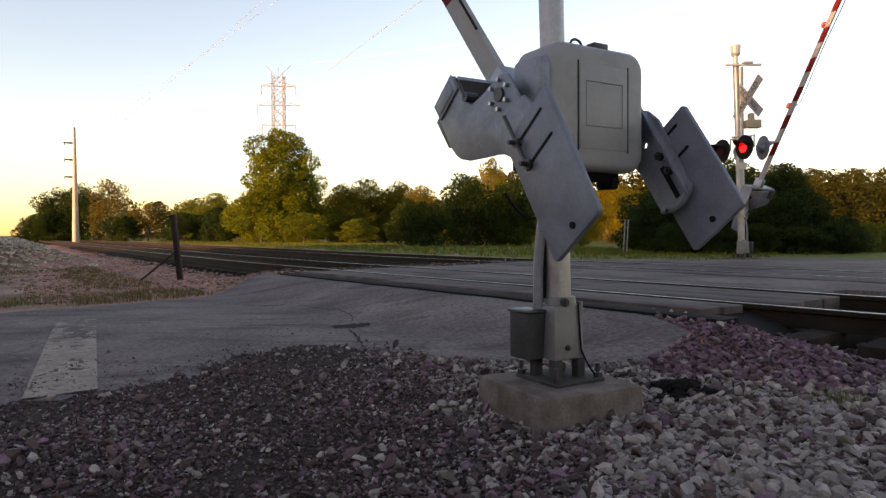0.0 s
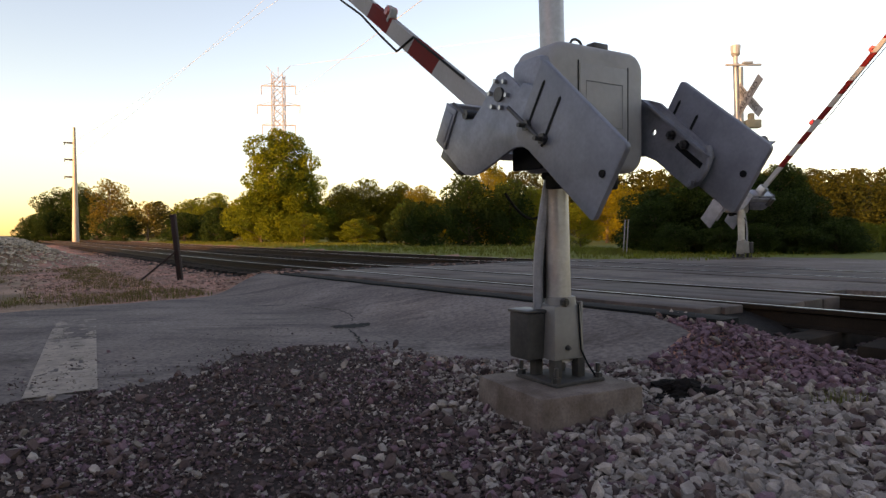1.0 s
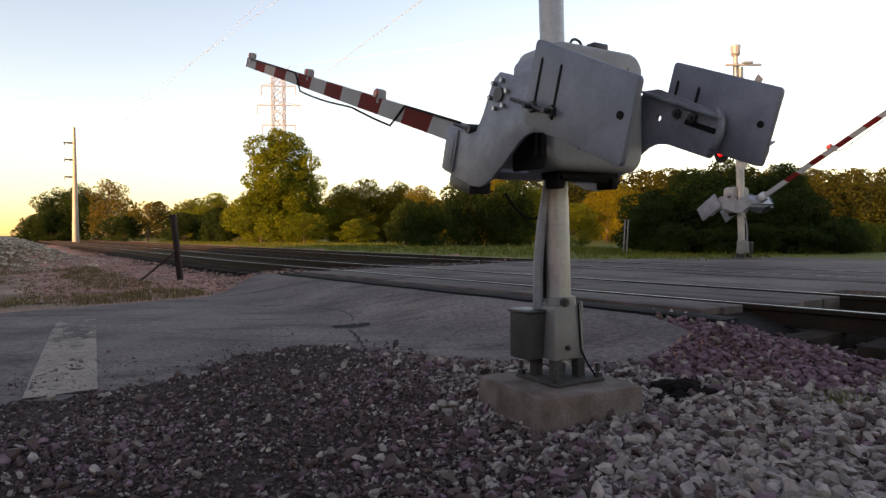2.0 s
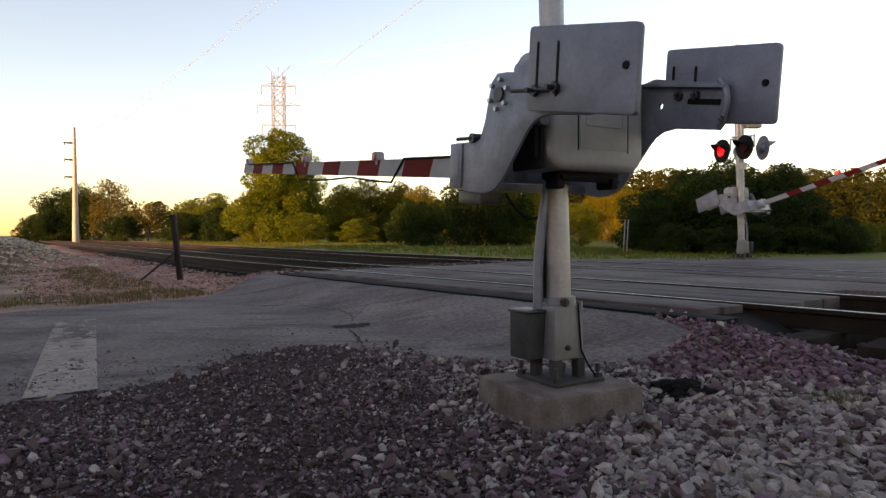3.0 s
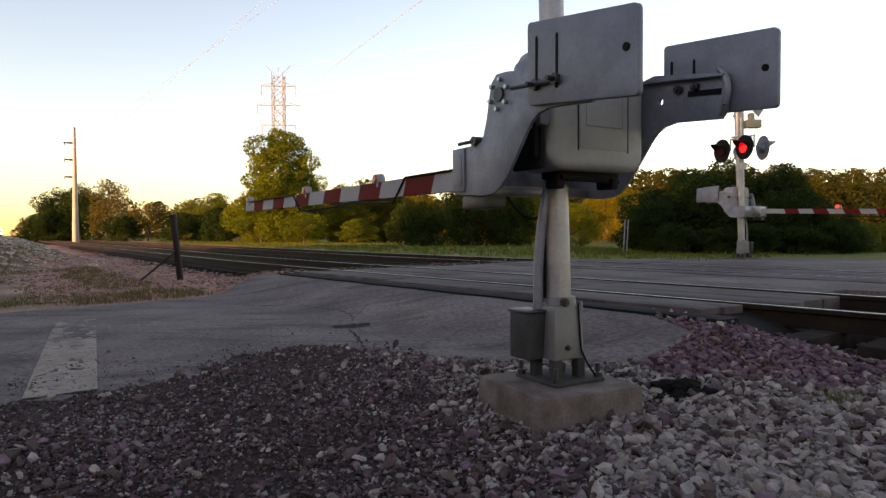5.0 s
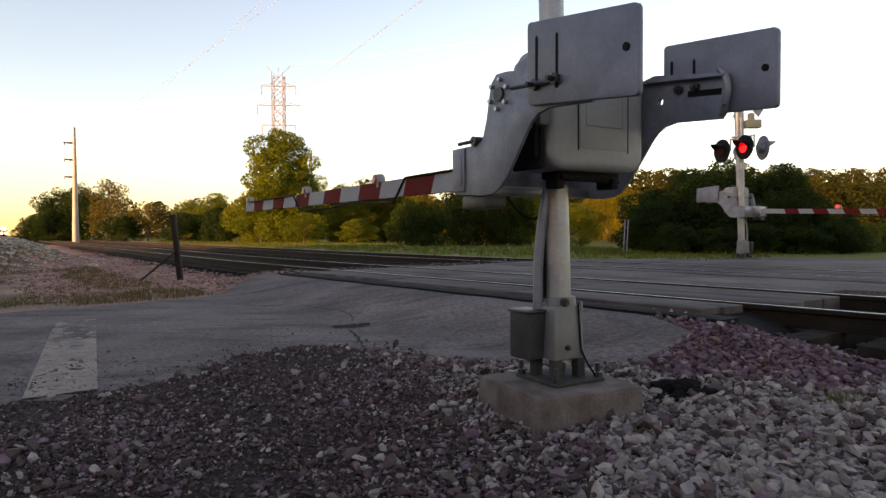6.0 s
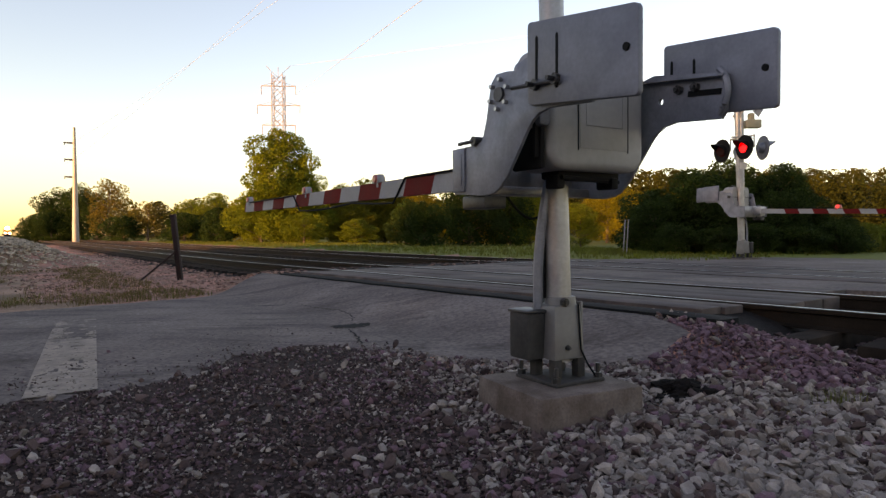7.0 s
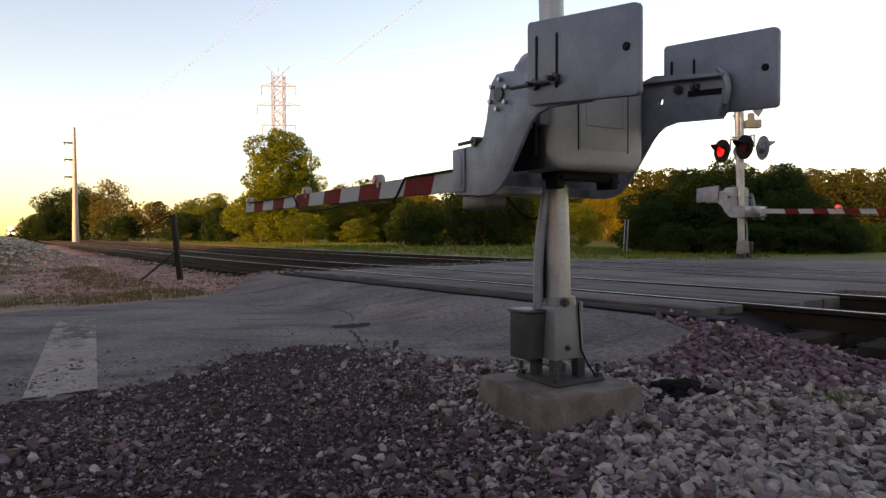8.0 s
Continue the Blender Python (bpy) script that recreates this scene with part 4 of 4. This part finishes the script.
    big = plant_meshes(77, 9.6, 7.6, 0.06, 36000, 0.088, LEAF_MID, 0.5)
    plant("tree", big, -13.5, 55.0, (1.12, 1.12, 1), 40, "tall full green tree standing above the thicket", "tree")
    coarse = plant_meshes(90, 10, 8, 0.04, 3000, 0.40, LEAF_MID)
    # unseen trees added behind the camera to keep the crossing in shade
    for i in range(21):
        x, y = -25.5 + 0.66 * (i - 10) * 3.1, -22.5 - 0.75 * (i - 10) * 3.1
        plant("tree", coarse, x, y, (0.75, 0.75, (1.12 if i > 2 else 0.98) + 0.06 * (i % 3)), i * 50, "unseen green tree added to shade the crossing", "tree", "wood behind the road")
    # lower unseen trees, added to shade the track further left
    for i in range(7):
        k = -11.2 - 1.4 * i
        plant("tree", coarse, -25.5 + 2.05 * k, -22.5 - 2.33 * k, (0.8, 0.8, 0.62), i * 64, "unseen low green tree added to shade the track", "tree", "wood behind the road")


def far_woods():
    """Wooded slopes that close the view."""
    rng = np.random.default_rng(5)
    lobes_all, mats = [], []
    for row, (y0, h0, h1, x0, x1, gap) in enumerate(((110, 8.0, 10.5, 14, 110, 5.0), (150, 13.0, 15.5, 5, 160, 6.0), (125, 4.2, 6.2, -36, 20, 5.0), (190, 9.0, 11.5, -92, 40, 5.5), (215, 19.0, 21.5, 40, 230, 5.0), (240, 23.0, 25.5, 20, 260, 5.0))):
        x = x0
        while x < x1:
            h = rng.uniform(h0, h1)
            y = y0 + rng.uniform(-5, 5)
            for k in range(4):
                r = rng.uniform(2.0, 3.2)
                lobes_all.append((x + rng.normal() * 1.8, y + rng.normal() * 1.8, h * (0.2 + 0.22 * k), r, r * 0.9))
            x += gap * rng.uniform(0.7, 1.2)
    verts, faces = leaf_cloud(rng, lobes_all, 260000, 0.32)
    me = array_mesh("far_woods", verts, faces, [LEAF_FAR])
    tagged(new("far_woods", me), "distant yellow-green woods on a low slope", "woods", kind="stuff")
    # the slope under them
    n = 60
    v, f = [], []
    for j in range(6):
        for i in range(n + 1):
            x = -96 + 456 * i / n
            y = 165 + 25 * j
            v.append((x, y, -1 + 4.6 * j * (0.26 + 0.74 * step(-60, 110, x)) + 1.2 * noise.noise((x * 0.03, j, 2)) * j * 0.5))
    for j in range(5):
        for i in range(n):
            a = j * (n + 1) + i
            f.append((a, a + 1, a + n + 2, a + n + 1))
    tagged(new("hillside", array_mesh("hillside", v, f, [LEAF_FAR], None, True)), "low wooded hillside behind the trees", "hill", kind="structure")


def blades(name, mat, label, count, seed, area, height, width):
    """Grass blades as thin bent triangles over a patch of ground."""
    rng = np.random.default_rng(seed)
    verts, faces = [], []
    made = 0
    while made < count:
        x, y = area(rng)
        if x is None:
            continue
        z = ground_z(x, y)
        for b in range(4):
            h = height * rng.uniform(0.4, 1.15)
            a = rng.uniform(0, 6.28)
            w = width * rng.uniform(0.6, 1.2)
            px, py = x + rng.normal() * 0.04, y + rng.normal() * 0.04
            lx, ly = math.cos(a + 1.3) * h * rng.uniform(0.1, 0.5), math.sin(a + 1.3) * h * rng.uniform(0.1, 0.5)
            i = len(verts)
            verts += [(px - math.cos(a) * w, py - math.sin(a) * w, z - 0.01), (px + math.cos(a) * w, py + math.sin(a) * w, z - 0.01),
                      (px + lx * 0.4 + math.cos(a) * w * 0.7, py + ly * 0.4 + math.sin(a) * w * 0.7, z + h * 0.6),
                      (px + lx * 0.4 - math.cos(a) * w * 0.7, py + ly * 0.4 - math.sin(a) * w * 0.7, z + h * 0.6), (px + lx, py + ly, z + h)]
            faces += [(i, i + 1, i + 2, i + 3), (i + 3, i + 2, i + 4)]
            made += 1
    ob = new(name, array_mesh(name, verts, faces, [mat]))
    return tagged(ob, label, "grass", kind="stuff")


def build_grass():
    def verge(rng):
        n = rng.uniform(-1.5, 3.6)
        t = far_edge(n) + 0.05 + abs(rng.normal()) * 1.6
        if noise.noise((t * 0.6, n * 0.6, 4)) < -0.25 + 0.2 * rng.random():
            return None, None
        p = track_point(t, n, 0)
        return p[0], p[1]

    def patch(rng):
        n = rng.uniform(-2.0, 3.4)
        t = rng.uniform(11.0, 26.0)
        if noise.noise((t * 0.35, n * 0.5, 8)) < 0.05 or (abs(t - 24.5) < 2 and abs(n - 2.0) < 1.5):
            return None, None
        p = track_point(t, n, 0)
        return p[0], p[1]

    def bank(rng):
        n = 13.6 + abs(rng.normal()) * 6
        t = rng.uniform(8, 70)
        p = track_point(t, n, 0)
        return p[0], p[1]

    def right_bank(rng):
        x, y = rng.uniform(4.5, 7.2), rng.uniform(19.5, 30)
        return x, y

    def field(rng):
        return rng.uniform(14.6, 32), rng.uniform(23.0, 40)

    blades("grass", GRASS, "green grass and weeds along the road edge", 520, 1, verge, 0.11, 0.004)
    blades("dry_grass", STRAW, "dry straw-coloured grass on the verge", 9000, 2, patch, 0.09, 0.004)
    blades("dry_grass", STRAW, "dry grass along the road edge", 4200, 7, verge, 0.09, 0.004)
    blades("grass", GRASS, "short grass on the far bank", 26000, 3, bank, 0.12, 0.012)
    blades("grass", GRASS, "grass under the shrubs", 3500, 6, right_bank, 0.12, 0.010)
    blades("crop", GRASS, "tall green crop in the field", 7000, 9, field, 0.85, 0.022)


# ---- poles, pylon, wires, posts ----
def build_poles():
    x, y = -44.8, 80.0
    pole = holder("utility_pole", Matrix.Translation((x, y, -0.2)), "tall tapering steel utility pole with three short arms", "utility pole")
    bm = fresh()
    rod(bm, (0, 0, 0), (0.08, 0, 14.3), 0.40, 0.14, 20)
    part("shaft", bm, POLE, pole)
    for z in (8.24, 10.35, 12.38):
        bm = fresh()
        rod(bm, (0, 0, z), (-1.2, 0, z + 0.1), 0.13, 0.085, 8)
        rod(bm, (-1.16, 0, z - 0.2), (-1.16, 0, z + 0.12), 0.055, 0.055, 8)
        part("arm", bm, DARK_STEEL, pole)
    # lattice pylon
    px, py = -62.0, 250.0
    pyl = holder("pylon", Matrix.Translation((px, py, -1.0)), "tall steel lattice power pylon", "pylon")
    h = 65.6

    def corner(i, z):
        r = 2.1 + 2.6 * max(0.0, 1 - z / 40.0)
        return (r * (1 if i in (0, 1) else -1), r * (1 if i in (0, 3) else -1), z)

    for i in range(4):
        bm = fresh()
        rod(bm, corner(i, 0), corner(i, 40), 0.24, 0.20, 5)
        rod(bm, corner(i, 40), corner(i, h - 3), 0.20, 0.15, 5)
        part("leg", bm, PYLON, pyl)
    bm = fresh()
    z = 22.0
    while z < h - 4:
        for i in range(4):
            k = (i + 1) % 4
            rod(bm, corner(i, z), corner(k, z + 4), 0.12, None, 4)
            rod(bm, corner(k, z), corner(i, z + 4), 0.12, None, 4)
        z += 4.0
    part("bracing", bm, PYLON, pyl)
    for z, w in ((43.3, 6.3), (50.8, 8.1), (58.1, 6.5)):
        bm = fresh()
        rod(bm, (-w, 0, z), (w, 0, z - 0.3), 0.22, None, 5)
        rod(bm, (-w, 0, z), (0, 0, z + 1.8), 0.08, None, 4)
        rod(bm, (w, 0, z - 0.3), (0, 0, z + 1.8), 0.08, None, 4)
        part("cross_arm", bm, PYLON, pyl)
        for s in (-1, 1):
            bm = fresh()
            rod(bm, (s * w, 0, z), (s * w, 0, z - 3.3), 0.17, None, 6)
            part("insulator", bm, PYLON, pyl)
    bm = fresh()
    rod(bm, (0, 0, h - 4.5), (-4.6, 0, h), 0.09, None, 4)
    rod(bm, (0, 0, h - 4.5), (4.6, 0, h), 0.09, None, 4)
    rod(bm, (0, 0, h - 4.5), (0, 0, h - 0.5), 0.12, None, 4)
    part("peak", bm, PYLON, pyl)


def build_wires():
    def wire(a, b, sag, r):
        bm = fresh()
        a, b = Vector(a), Vector(b)
        pts = []
        for i in range(25):
            u = i / 24
            p = a.lerp(b, u)
            p.z -= sag * 4 * u * (1 - u)
            pts.append(p)
        cable(bm, pts, r, 5)
        thing("power_line", bm, WIRE, "thin overhead power line wire", "power line", "overhead wires")

    tips = [(-62 + w, 250.0, z - 4.4) for z, w in ((43.3, 6.3), (50.8, 8.1), (58.1, 6.5))] + [(-57.4, 250.0, 64.6)]
    # towards the camera, and away over the field to the next pylon
    wire(tips[2], (3.2, 57, 24.6), 0.0, 0.040)
    wire((-57.4, 100, 14.4), (-3.1, 29, 14.2), 0.5, 0.009)
    wire((-57.4, 100, 11.8), (-4.4, 29, 14.2), 0.6, 0.008)
    for tip, (up, r) in zip((tips[0], tips[0], tips[1], tips[2], tips[3], tips[3]), ((33.2, 0.035), (36.5, 0.035), (44.5, 0.04), (53.0, 0.04), (60.5, 0.04), (61.6, 0.035))):
        wire(tip, (140.0, 150.0, up), 0.6, r)


def build_posts():
    x, y = -5.49, 13.63
    z = ground_z(x, y)
    post = holder("fence_post", Matrix.Translation((x, y, z - 0.02)), "rusted dark steel post with a diagonal brace", "post")
    bm = fresh()
    m = pose(0, 0, 0, 0, -5.5, 0)
    box(bm, 0, 0, 0.70, 0.095, 0.020, 1.40, m, 0.004)
    box(bm, -0.040, 0.05, 0.70, 0.018, 0.10, 1.40, m, 0.004)
    box(bm, 0.040, 0.05, 0.70, 0.018, 0.10, 1.40, m, 0.004)
    part("post", bm, RUST, post)
    bm = fresh()
    rod(bm, (-0.06, -0.02, 0.62), (-0.74, -0.25, 0.0), 0.018, None, 8)
    part("brace", bm, RUST, post)
    for dx in (0.0, 0.14):
        bm = fresh()
        px, py = 5.86 + dx * 0.75, 21.3
        g = ground_z(px, py)
        rod(bm, (px, py, g - 0.05), (px + 0.06, py, g + 1.08), 0.02, 0.02, 8)
        rod(bm, (px + 0.06, py, g + 1.08), (px + 0.06, py, g + 1.10), 0.034, 0.02, 8)
        thing("marker_post", bm, GALV_DULL, "thin grey steel post in the grass", "post", "thin posts by the shrubs")


# ---- train ----
def build_train():
    """A locomotive far up the line: long hood, cab, nose, plough and lights. Local y points forward."""
    loco = holder("locomotive", Matrix.Identity(4), "orange locomotive with bright headlights coming down the track", "train")
    bm = fresh()
    box(bm, 0, -10, 1.25, 2.9, 20, 0.45, None, 0.05)
    part("frame", bm, BLACK, loco)
    bm = fresh()
    box(bm, 0, -12, 2.75, 1.9, 15, 2.6, None, 0.15)
    part("hood", bm, TRAIN_PAINT, loco)
    bm = fresh()
    box(bm, 0, -3.4, 2.95, 2.9, 2.4, 3.0, None, 0.2)
    cab = part("cab", bm, TRAIN_PAINT, loco)
    for s in (-1, 1):
        bm = fresh()
        box(bm, s * 0.7, -2.19, 3.55, 0.9, 0.04, 0.6, None, 0.02)
        part("window", bm, BLACK, cab)
    bm = fresh()
    box(bm, 0, -1.2, 2.25, 1.9, 2.0, 1.6, None, 0.2)
    part("nose", bm, TRAIN_PAINT, loco)
    bm = fresh()
    box(bm, 0, 0.1, 0.65, 2.8, 0.3, 0.9, None, 0.08)
    part("plough", bm, BLACK, loco)
    for y in (-3.6, -5.6, -7.6, -13, -15, -17):
        for s in (-1, 1):
            bm = fresh()
            rod(bm, (s * 0.68, y, 0.52), (s * 0.82, y, 0.52), 0.52, None, 20)
            part("wheel", bm, RAIL, loco)
    for s in (-0.28, 0.28):
        bm = fresh()
        rod(bm, (s, -2.0, 4.25), (s, -1.9, 4.25), 0.62, None, 16)
        part("headlight", bm, HEADLIGHT, loco, "lit headlight")
    for s in (-1.05, 1.05):
        bm = fresh()
        rod(bm, (s, 0.05, 1.75), (s, 0.15, 1.75), 0.30, None, 16)
        part("ditch_light", bm, HEADLIGHT, loco, "lit ditch light")
    return loco


def build_small():
    """A clod of tarry earth, weeds in the gravel, and a passing insect."""
    bm = fresh()
    rng = random.Random(31)
    for k in range(34):
        a, far = rng.uniform(0, 6.28), rng.random() ** 0.7
        cx, cy = 1.34 + 0.21 * far * math.cos(a), 3.74 + 0.17 * far * math.sin(a)
        size = rng.uniform(0.028, 0.075) * (1.15 - 0.5 * far)
        lump = bmesh.ops.create_icosphere(bm, subdivisions=3, radius=1.0)["verts"]
        for v in lump:
            q = 1 + 0.5 * noise.noise(v.co * 1.7 + Vector((k, 0, 0))) + 0.3 * noise.noise(v.co * 5.0 + Vector((0, k, 0)))
            v.co = Vector((cx + v.co.x * size * 1.3 * q, cy + v.co.y * size * q, ground_z(cx, cy) + 0.05 * (1 - far) + v.co.z * size * 0.7 * q))
    thing("earth_clod", bm, CLOD, "black crumbly clod of tarry earth in the gravel", "earth", kind="stuff")
    for x, y, n, h, mat, seed in ((2.12, 3.45, 90, 0.10, GRASS, 21), (1.75, 3.30, 40, 0.06, STRAW, 23)):
        def spot(rng, x=x, y=y):
            return x + rng.normal() * 0.07, y + rng.normal() * 0.05
        blades("weeds", mat, "small tuft of weeds growing in the gravel", n, seed, spot, h, 0.0025)
    moth = holder("moth", Matrix.Identity(4), "small pale moth flying past", "insect")
    bm = fresh()
    rod(bm, (-0.018, 0, 0), (0.018, 0, 0), 0.003, 0.002, 8)
    part("body", bm, MOTH, moth)
    for sgn in (-1, 1):
        bm = fresh()
        plate(bm, [(-0.020, 0.0), (0.018, 0.0), (0.022, 0.007 * sgn), (-0.008, 0.008 * sgn)], -0.0006, 0.0006, 0)
        part("wing", bm, MOTH, moth)
    return moth


# ---- loose stones ----
def stone_shape(rng, points):
    """Crushed stone: the hull of a few scattered points, angular and somewhat flat."""
    bm = bmesh.new()
    for _ in range(points):
        d = rng.normal(size=3)
        d /= np.linalg.norm(d)
        bm.verts.new(d * rng.uniform(0.85, 1.15))
    out = bmesh.ops.convex_hull(bm, input=bm.verts[:])
    bmesh.ops.delete(bm, geom=[g for g in out["geom_interior"] if isinstance(g, bmesh.types.BMVert)], context="VERTS")
    bm.verts.index_update()
    v = np.array([p.co[:] for p in bm.verts])
    f = np.array([[q.index for q in p.verts] for p in bm.faces])
    bm.free()
    return v * np.array([rng.uniform(0.95, 1.4), rng.uniform(0.75, 1.05), rng.uniform(0.5, 0.8)]), f


def on_gravel(x, y):
    """How thickly stones lie here, and how pale, red and large they are: density, pale, red, size."""
    t, n = across(x, y)
    road = near_edge(n) - t if n < 5.15 else -1.0
    if math.hypot(x - 0.617, y - 3.54) < 0.33:
        return None
    if n > 5.05 and t > 2.55:
        return None
    patch = noise.noise((x * 1.1, y * 1.1, 11)) + 0.5 * noise.noise((x * 3, y * 3, 12))
    right = step(-0.35, 0.7, x - 0.20 * (3.2 - y) + 0.25 * patch)
    # less pale at right, so dark stones stand in for shade in the gaps
    pale = 0.19 + 0.50 * right + 0.35 * max(0.0, patch - 0.1)
    red = 0.14 + 0.20 * max(0.0, patch) if right < 0.5 else 0.06
    if math.hypot((x - 2.15) / 0.80, (y - 4.65) / 0.85) < 1 + 0.35 * patch:
        pale, red = 0.45, 0.80
    dens = 1.0
    if road < 0:
        dens = max(0.0, 0.6 + road * 0.40) * (0.30 + 0.8 * max(0.0, patch + 0.2)) if n < 3.1 else 0.0
    bare = min(1.0, max(0.22, 0.55 + 0.75 * patch))
    return dens * (bare + (1 - bare) * right), pale, red, (0.0086 + 0.0054 * right) * (0.62 if road < -0.1 else 1.0)


def build_stones(ground):
    rng = np.random.default_rng(8)
    fine = [stone_shape(rng, 16) for _ in range(14)]
    rough = [stone_shape(rng, 9) for _ in range(16)]
    out_v, out_f, out_i = [], [], []
    singles, base = [], 0
    tries = 0
    made = 0
    while made < 69000 and tries < 300000:
        tries += 1
        if made % 4 == 0:
            x, y = rng.uniform(-4.5, 4.5), rng.uniform(-1.5, 4.5)
        else:
            y = 1.9 + 5.4 * rng.random() ** 1.35
            x = rng.uniform(-0.77, 0.77) * y
        got = on_gravel(x, y)
        if got is None or rng.random() > got[0]:
            continue
        dens, pale, red, size = got
        s = min(size * math.exp(rng.normal() * 0.42), 0.036)
        v, f = fine[rng.integers(14)] if s > 0.021 else rough[rng.integers(16)]
        q = Euler((rng.normal() * 0.5, rng.normal() * 0.5, rng.uniform(0, 6.28))).to_matrix()
        z = ground_z(x, y)
        t, n = across(x, y)
        if n < 5.1 and t > near_edge(n):
            z = max(z, road_z(n))
        w = (v * s) @ np.array(q).T + np.array([x, y, z + s * rng.uniform(0.1, 1.2)])
        r = rng.random()
        kind = 1 if r < red else (0 if rng.random() < pale else 2)
        if len(singles) < 280 and kind == 0 and x > 0.3 and y < 3.0:
            singles.append((w, f))
            continue
        out_v.append(w)
        out_f.append(f + base)
        out_i.append(np.full(len(f), kind))
        base += len(w)
        made += 1
    me = array_mesh("gravel", np.concatenate(out_v), np.concatenate(out_f), [STONE, STONE_RED, STONE_DARK], np.concatenate(out_i))
    tagged(new("gravel", me), "loose grey and purple-red crushed stone", "gravel", kind="stuff")
    for w, f in singles:
        c = w.mean(axis=0)
        ob = new("stone", array_mesh("stone", w - c, f, [STONE_PIECE]))
        ob.location = c
        ob.parent = ground
    # stones along the tracks, on the heap and round the far shoulder
    v, f = rough[0]
    ov, of, oi, base = [], [], [], 0
    for i in range(11000):
        k = i % 6
        if k == 0 or i % 9 == 1:
            a, rr = rng.uniform(0, 6.28), abs(rng.normal())
            x, y, s = -13.8 + 1.25 * rr * math.cos(a), 20.3 + 1.6 * rr * math.sin(a), rng.uniform(0.02, 0.085)
            kind = 4
        else:
            t = (10.8 + 26 * rng.random() ** 1.5) if k < 5 else 2.4 - 5 * rng.random()
            n = rng.uniform(4.4, 13.0) if k % 2 else rng.uniform(1.2, 5.6)
            if k == 5 or k == 3:
                t, n = 2.5 - 4.0 * rng.random(), rng.uniform(4.7, 8.4)
            p = track_point(t, n, 0)
            x, y, s = p[0], p[1], rng.uniform(0.022, 0.05)
            kind = 2 if 5.2 < n < 12.6 and rng.random() < 0.8 else (3 if t > 5 else 1)
        v, f = rough[rng.integers(7)]
        ov.append(v * s + np.array([x, y, ground_z(x, y) + s * 0.3]))
        of.append(f + base)
        oi.append(np.full(len(f), kind))
        base += len(v)
    me = array_mesh("ballast", np.concatenate(ov), np.concatenate(of), [STONE, STONE_RED, STONE_DARK, STONE_ROSE, STONE_HEAP], np.concatenate(oi))
    tagged(new("ballast", me), "reddish crushed ballast along the tracks", "ballast", kind="stuff")


GROUND = build_ground()
build_road()
build_crossing()
build_tracks()
LAMPS = far_signal()
build_poles()
build_wires()
build_posts()
LOCO = build_train()
MOTH_THING = build_small()
build_plants()
far_woods()
build_grass()
build_stones(GROUND)


def motions():
    """Both barriers come down, the lamps flash in turn, a train draws near."""
    near = ((0.0, 50.8), (0.5, 41.6), (1.0, 33.0), (1.5, 25.1), (1.7, 21.8), (2.3, 13.0), (2.8, 6.8), (3.0, 4.7), (3.25, 1.5), (3.5, -0.8), (3.7, 0.0), (4.0, 0.1), (8.0, 0.0))
    walk(NEAR_SWING, [(t, pose(PIVOT[0], PIVOT[1], HUB_Z, 0, a, 0)) for t, a in near])
    far = ((0.0, 64.2), (0.5, 56.0), (1.0, 47.2), (1.5, 38.2), (2.8, 18.8), (3.5, 8.0), (4.0, 1.2), (4.2, -1.4), (4.4, -1.9), (4.7, -2.0), (8.0, -2.0))
    walk(FAR_SWING, [(t, pose(PIVOT[0], PIVOT[1], HUB_Z, 0, a, 0)) for t, a in far])
    # each roundel turns over in a tenth of a second, every 0.6 s
    for (f, s), (ob, m) in LAMPS.items():
        lit = s * f > 0
        rows = [(0.0, m @ pose(0, 0, 0, 0, 0, 0 if lit else 180))]
        a = 0 if lit else 180
        t = 0.4
        while t < 8.0:
            for k in range(3):
                rows.append((t - 0.1 + k / 30, m @ pose(0, 0, 0, 0, 0, a + 60 * k)))
            a += 180
            rows.append((t, m @ pose(0, 0, 0, 0, 0, a)))
            t += 0.6
        rows.append((8.0, m @ pose(0, 0, 0, 0, 0, a)))
        walk(ob, rows)
    rows = []
    for i in range(9):
        t = 556.0 - 24.6 * i
        x, y, z = track_point(t, 6.61, RAIL_Z)
        x2, y2, z2 = track_point(t - 5, 6.61, RAIL_Z)
        rows.append((float(i), pose(x, y, z, 0, 0, math.degrees(math.atan2(y2 - y, x2 - x)) - 90)))
    walk(LOCO, rows)
    walk(MOTH_THING, [(0.0, pose(-6.0, 1.6, 0.9, 0, -35, 0)), (4.2, pose(-3.2, 1.5, 1.0, 0, -35, 0)), (4.4, pose(-1.6, 1.4, 1.1, 0, -35, 0)), (4.5, pose(-0.77, 1.3, 1.315, 0, -35, 0)),
                      (4.6, pose(-0.2, 1.2, 2.0, 0, -50, 0)), (4.8, pose(0.6, 0.6, 3.2, 0, -50, 0)), (8.0, pose(3.0, -4.0, 4.0, 0, -20, 0))])


motions()
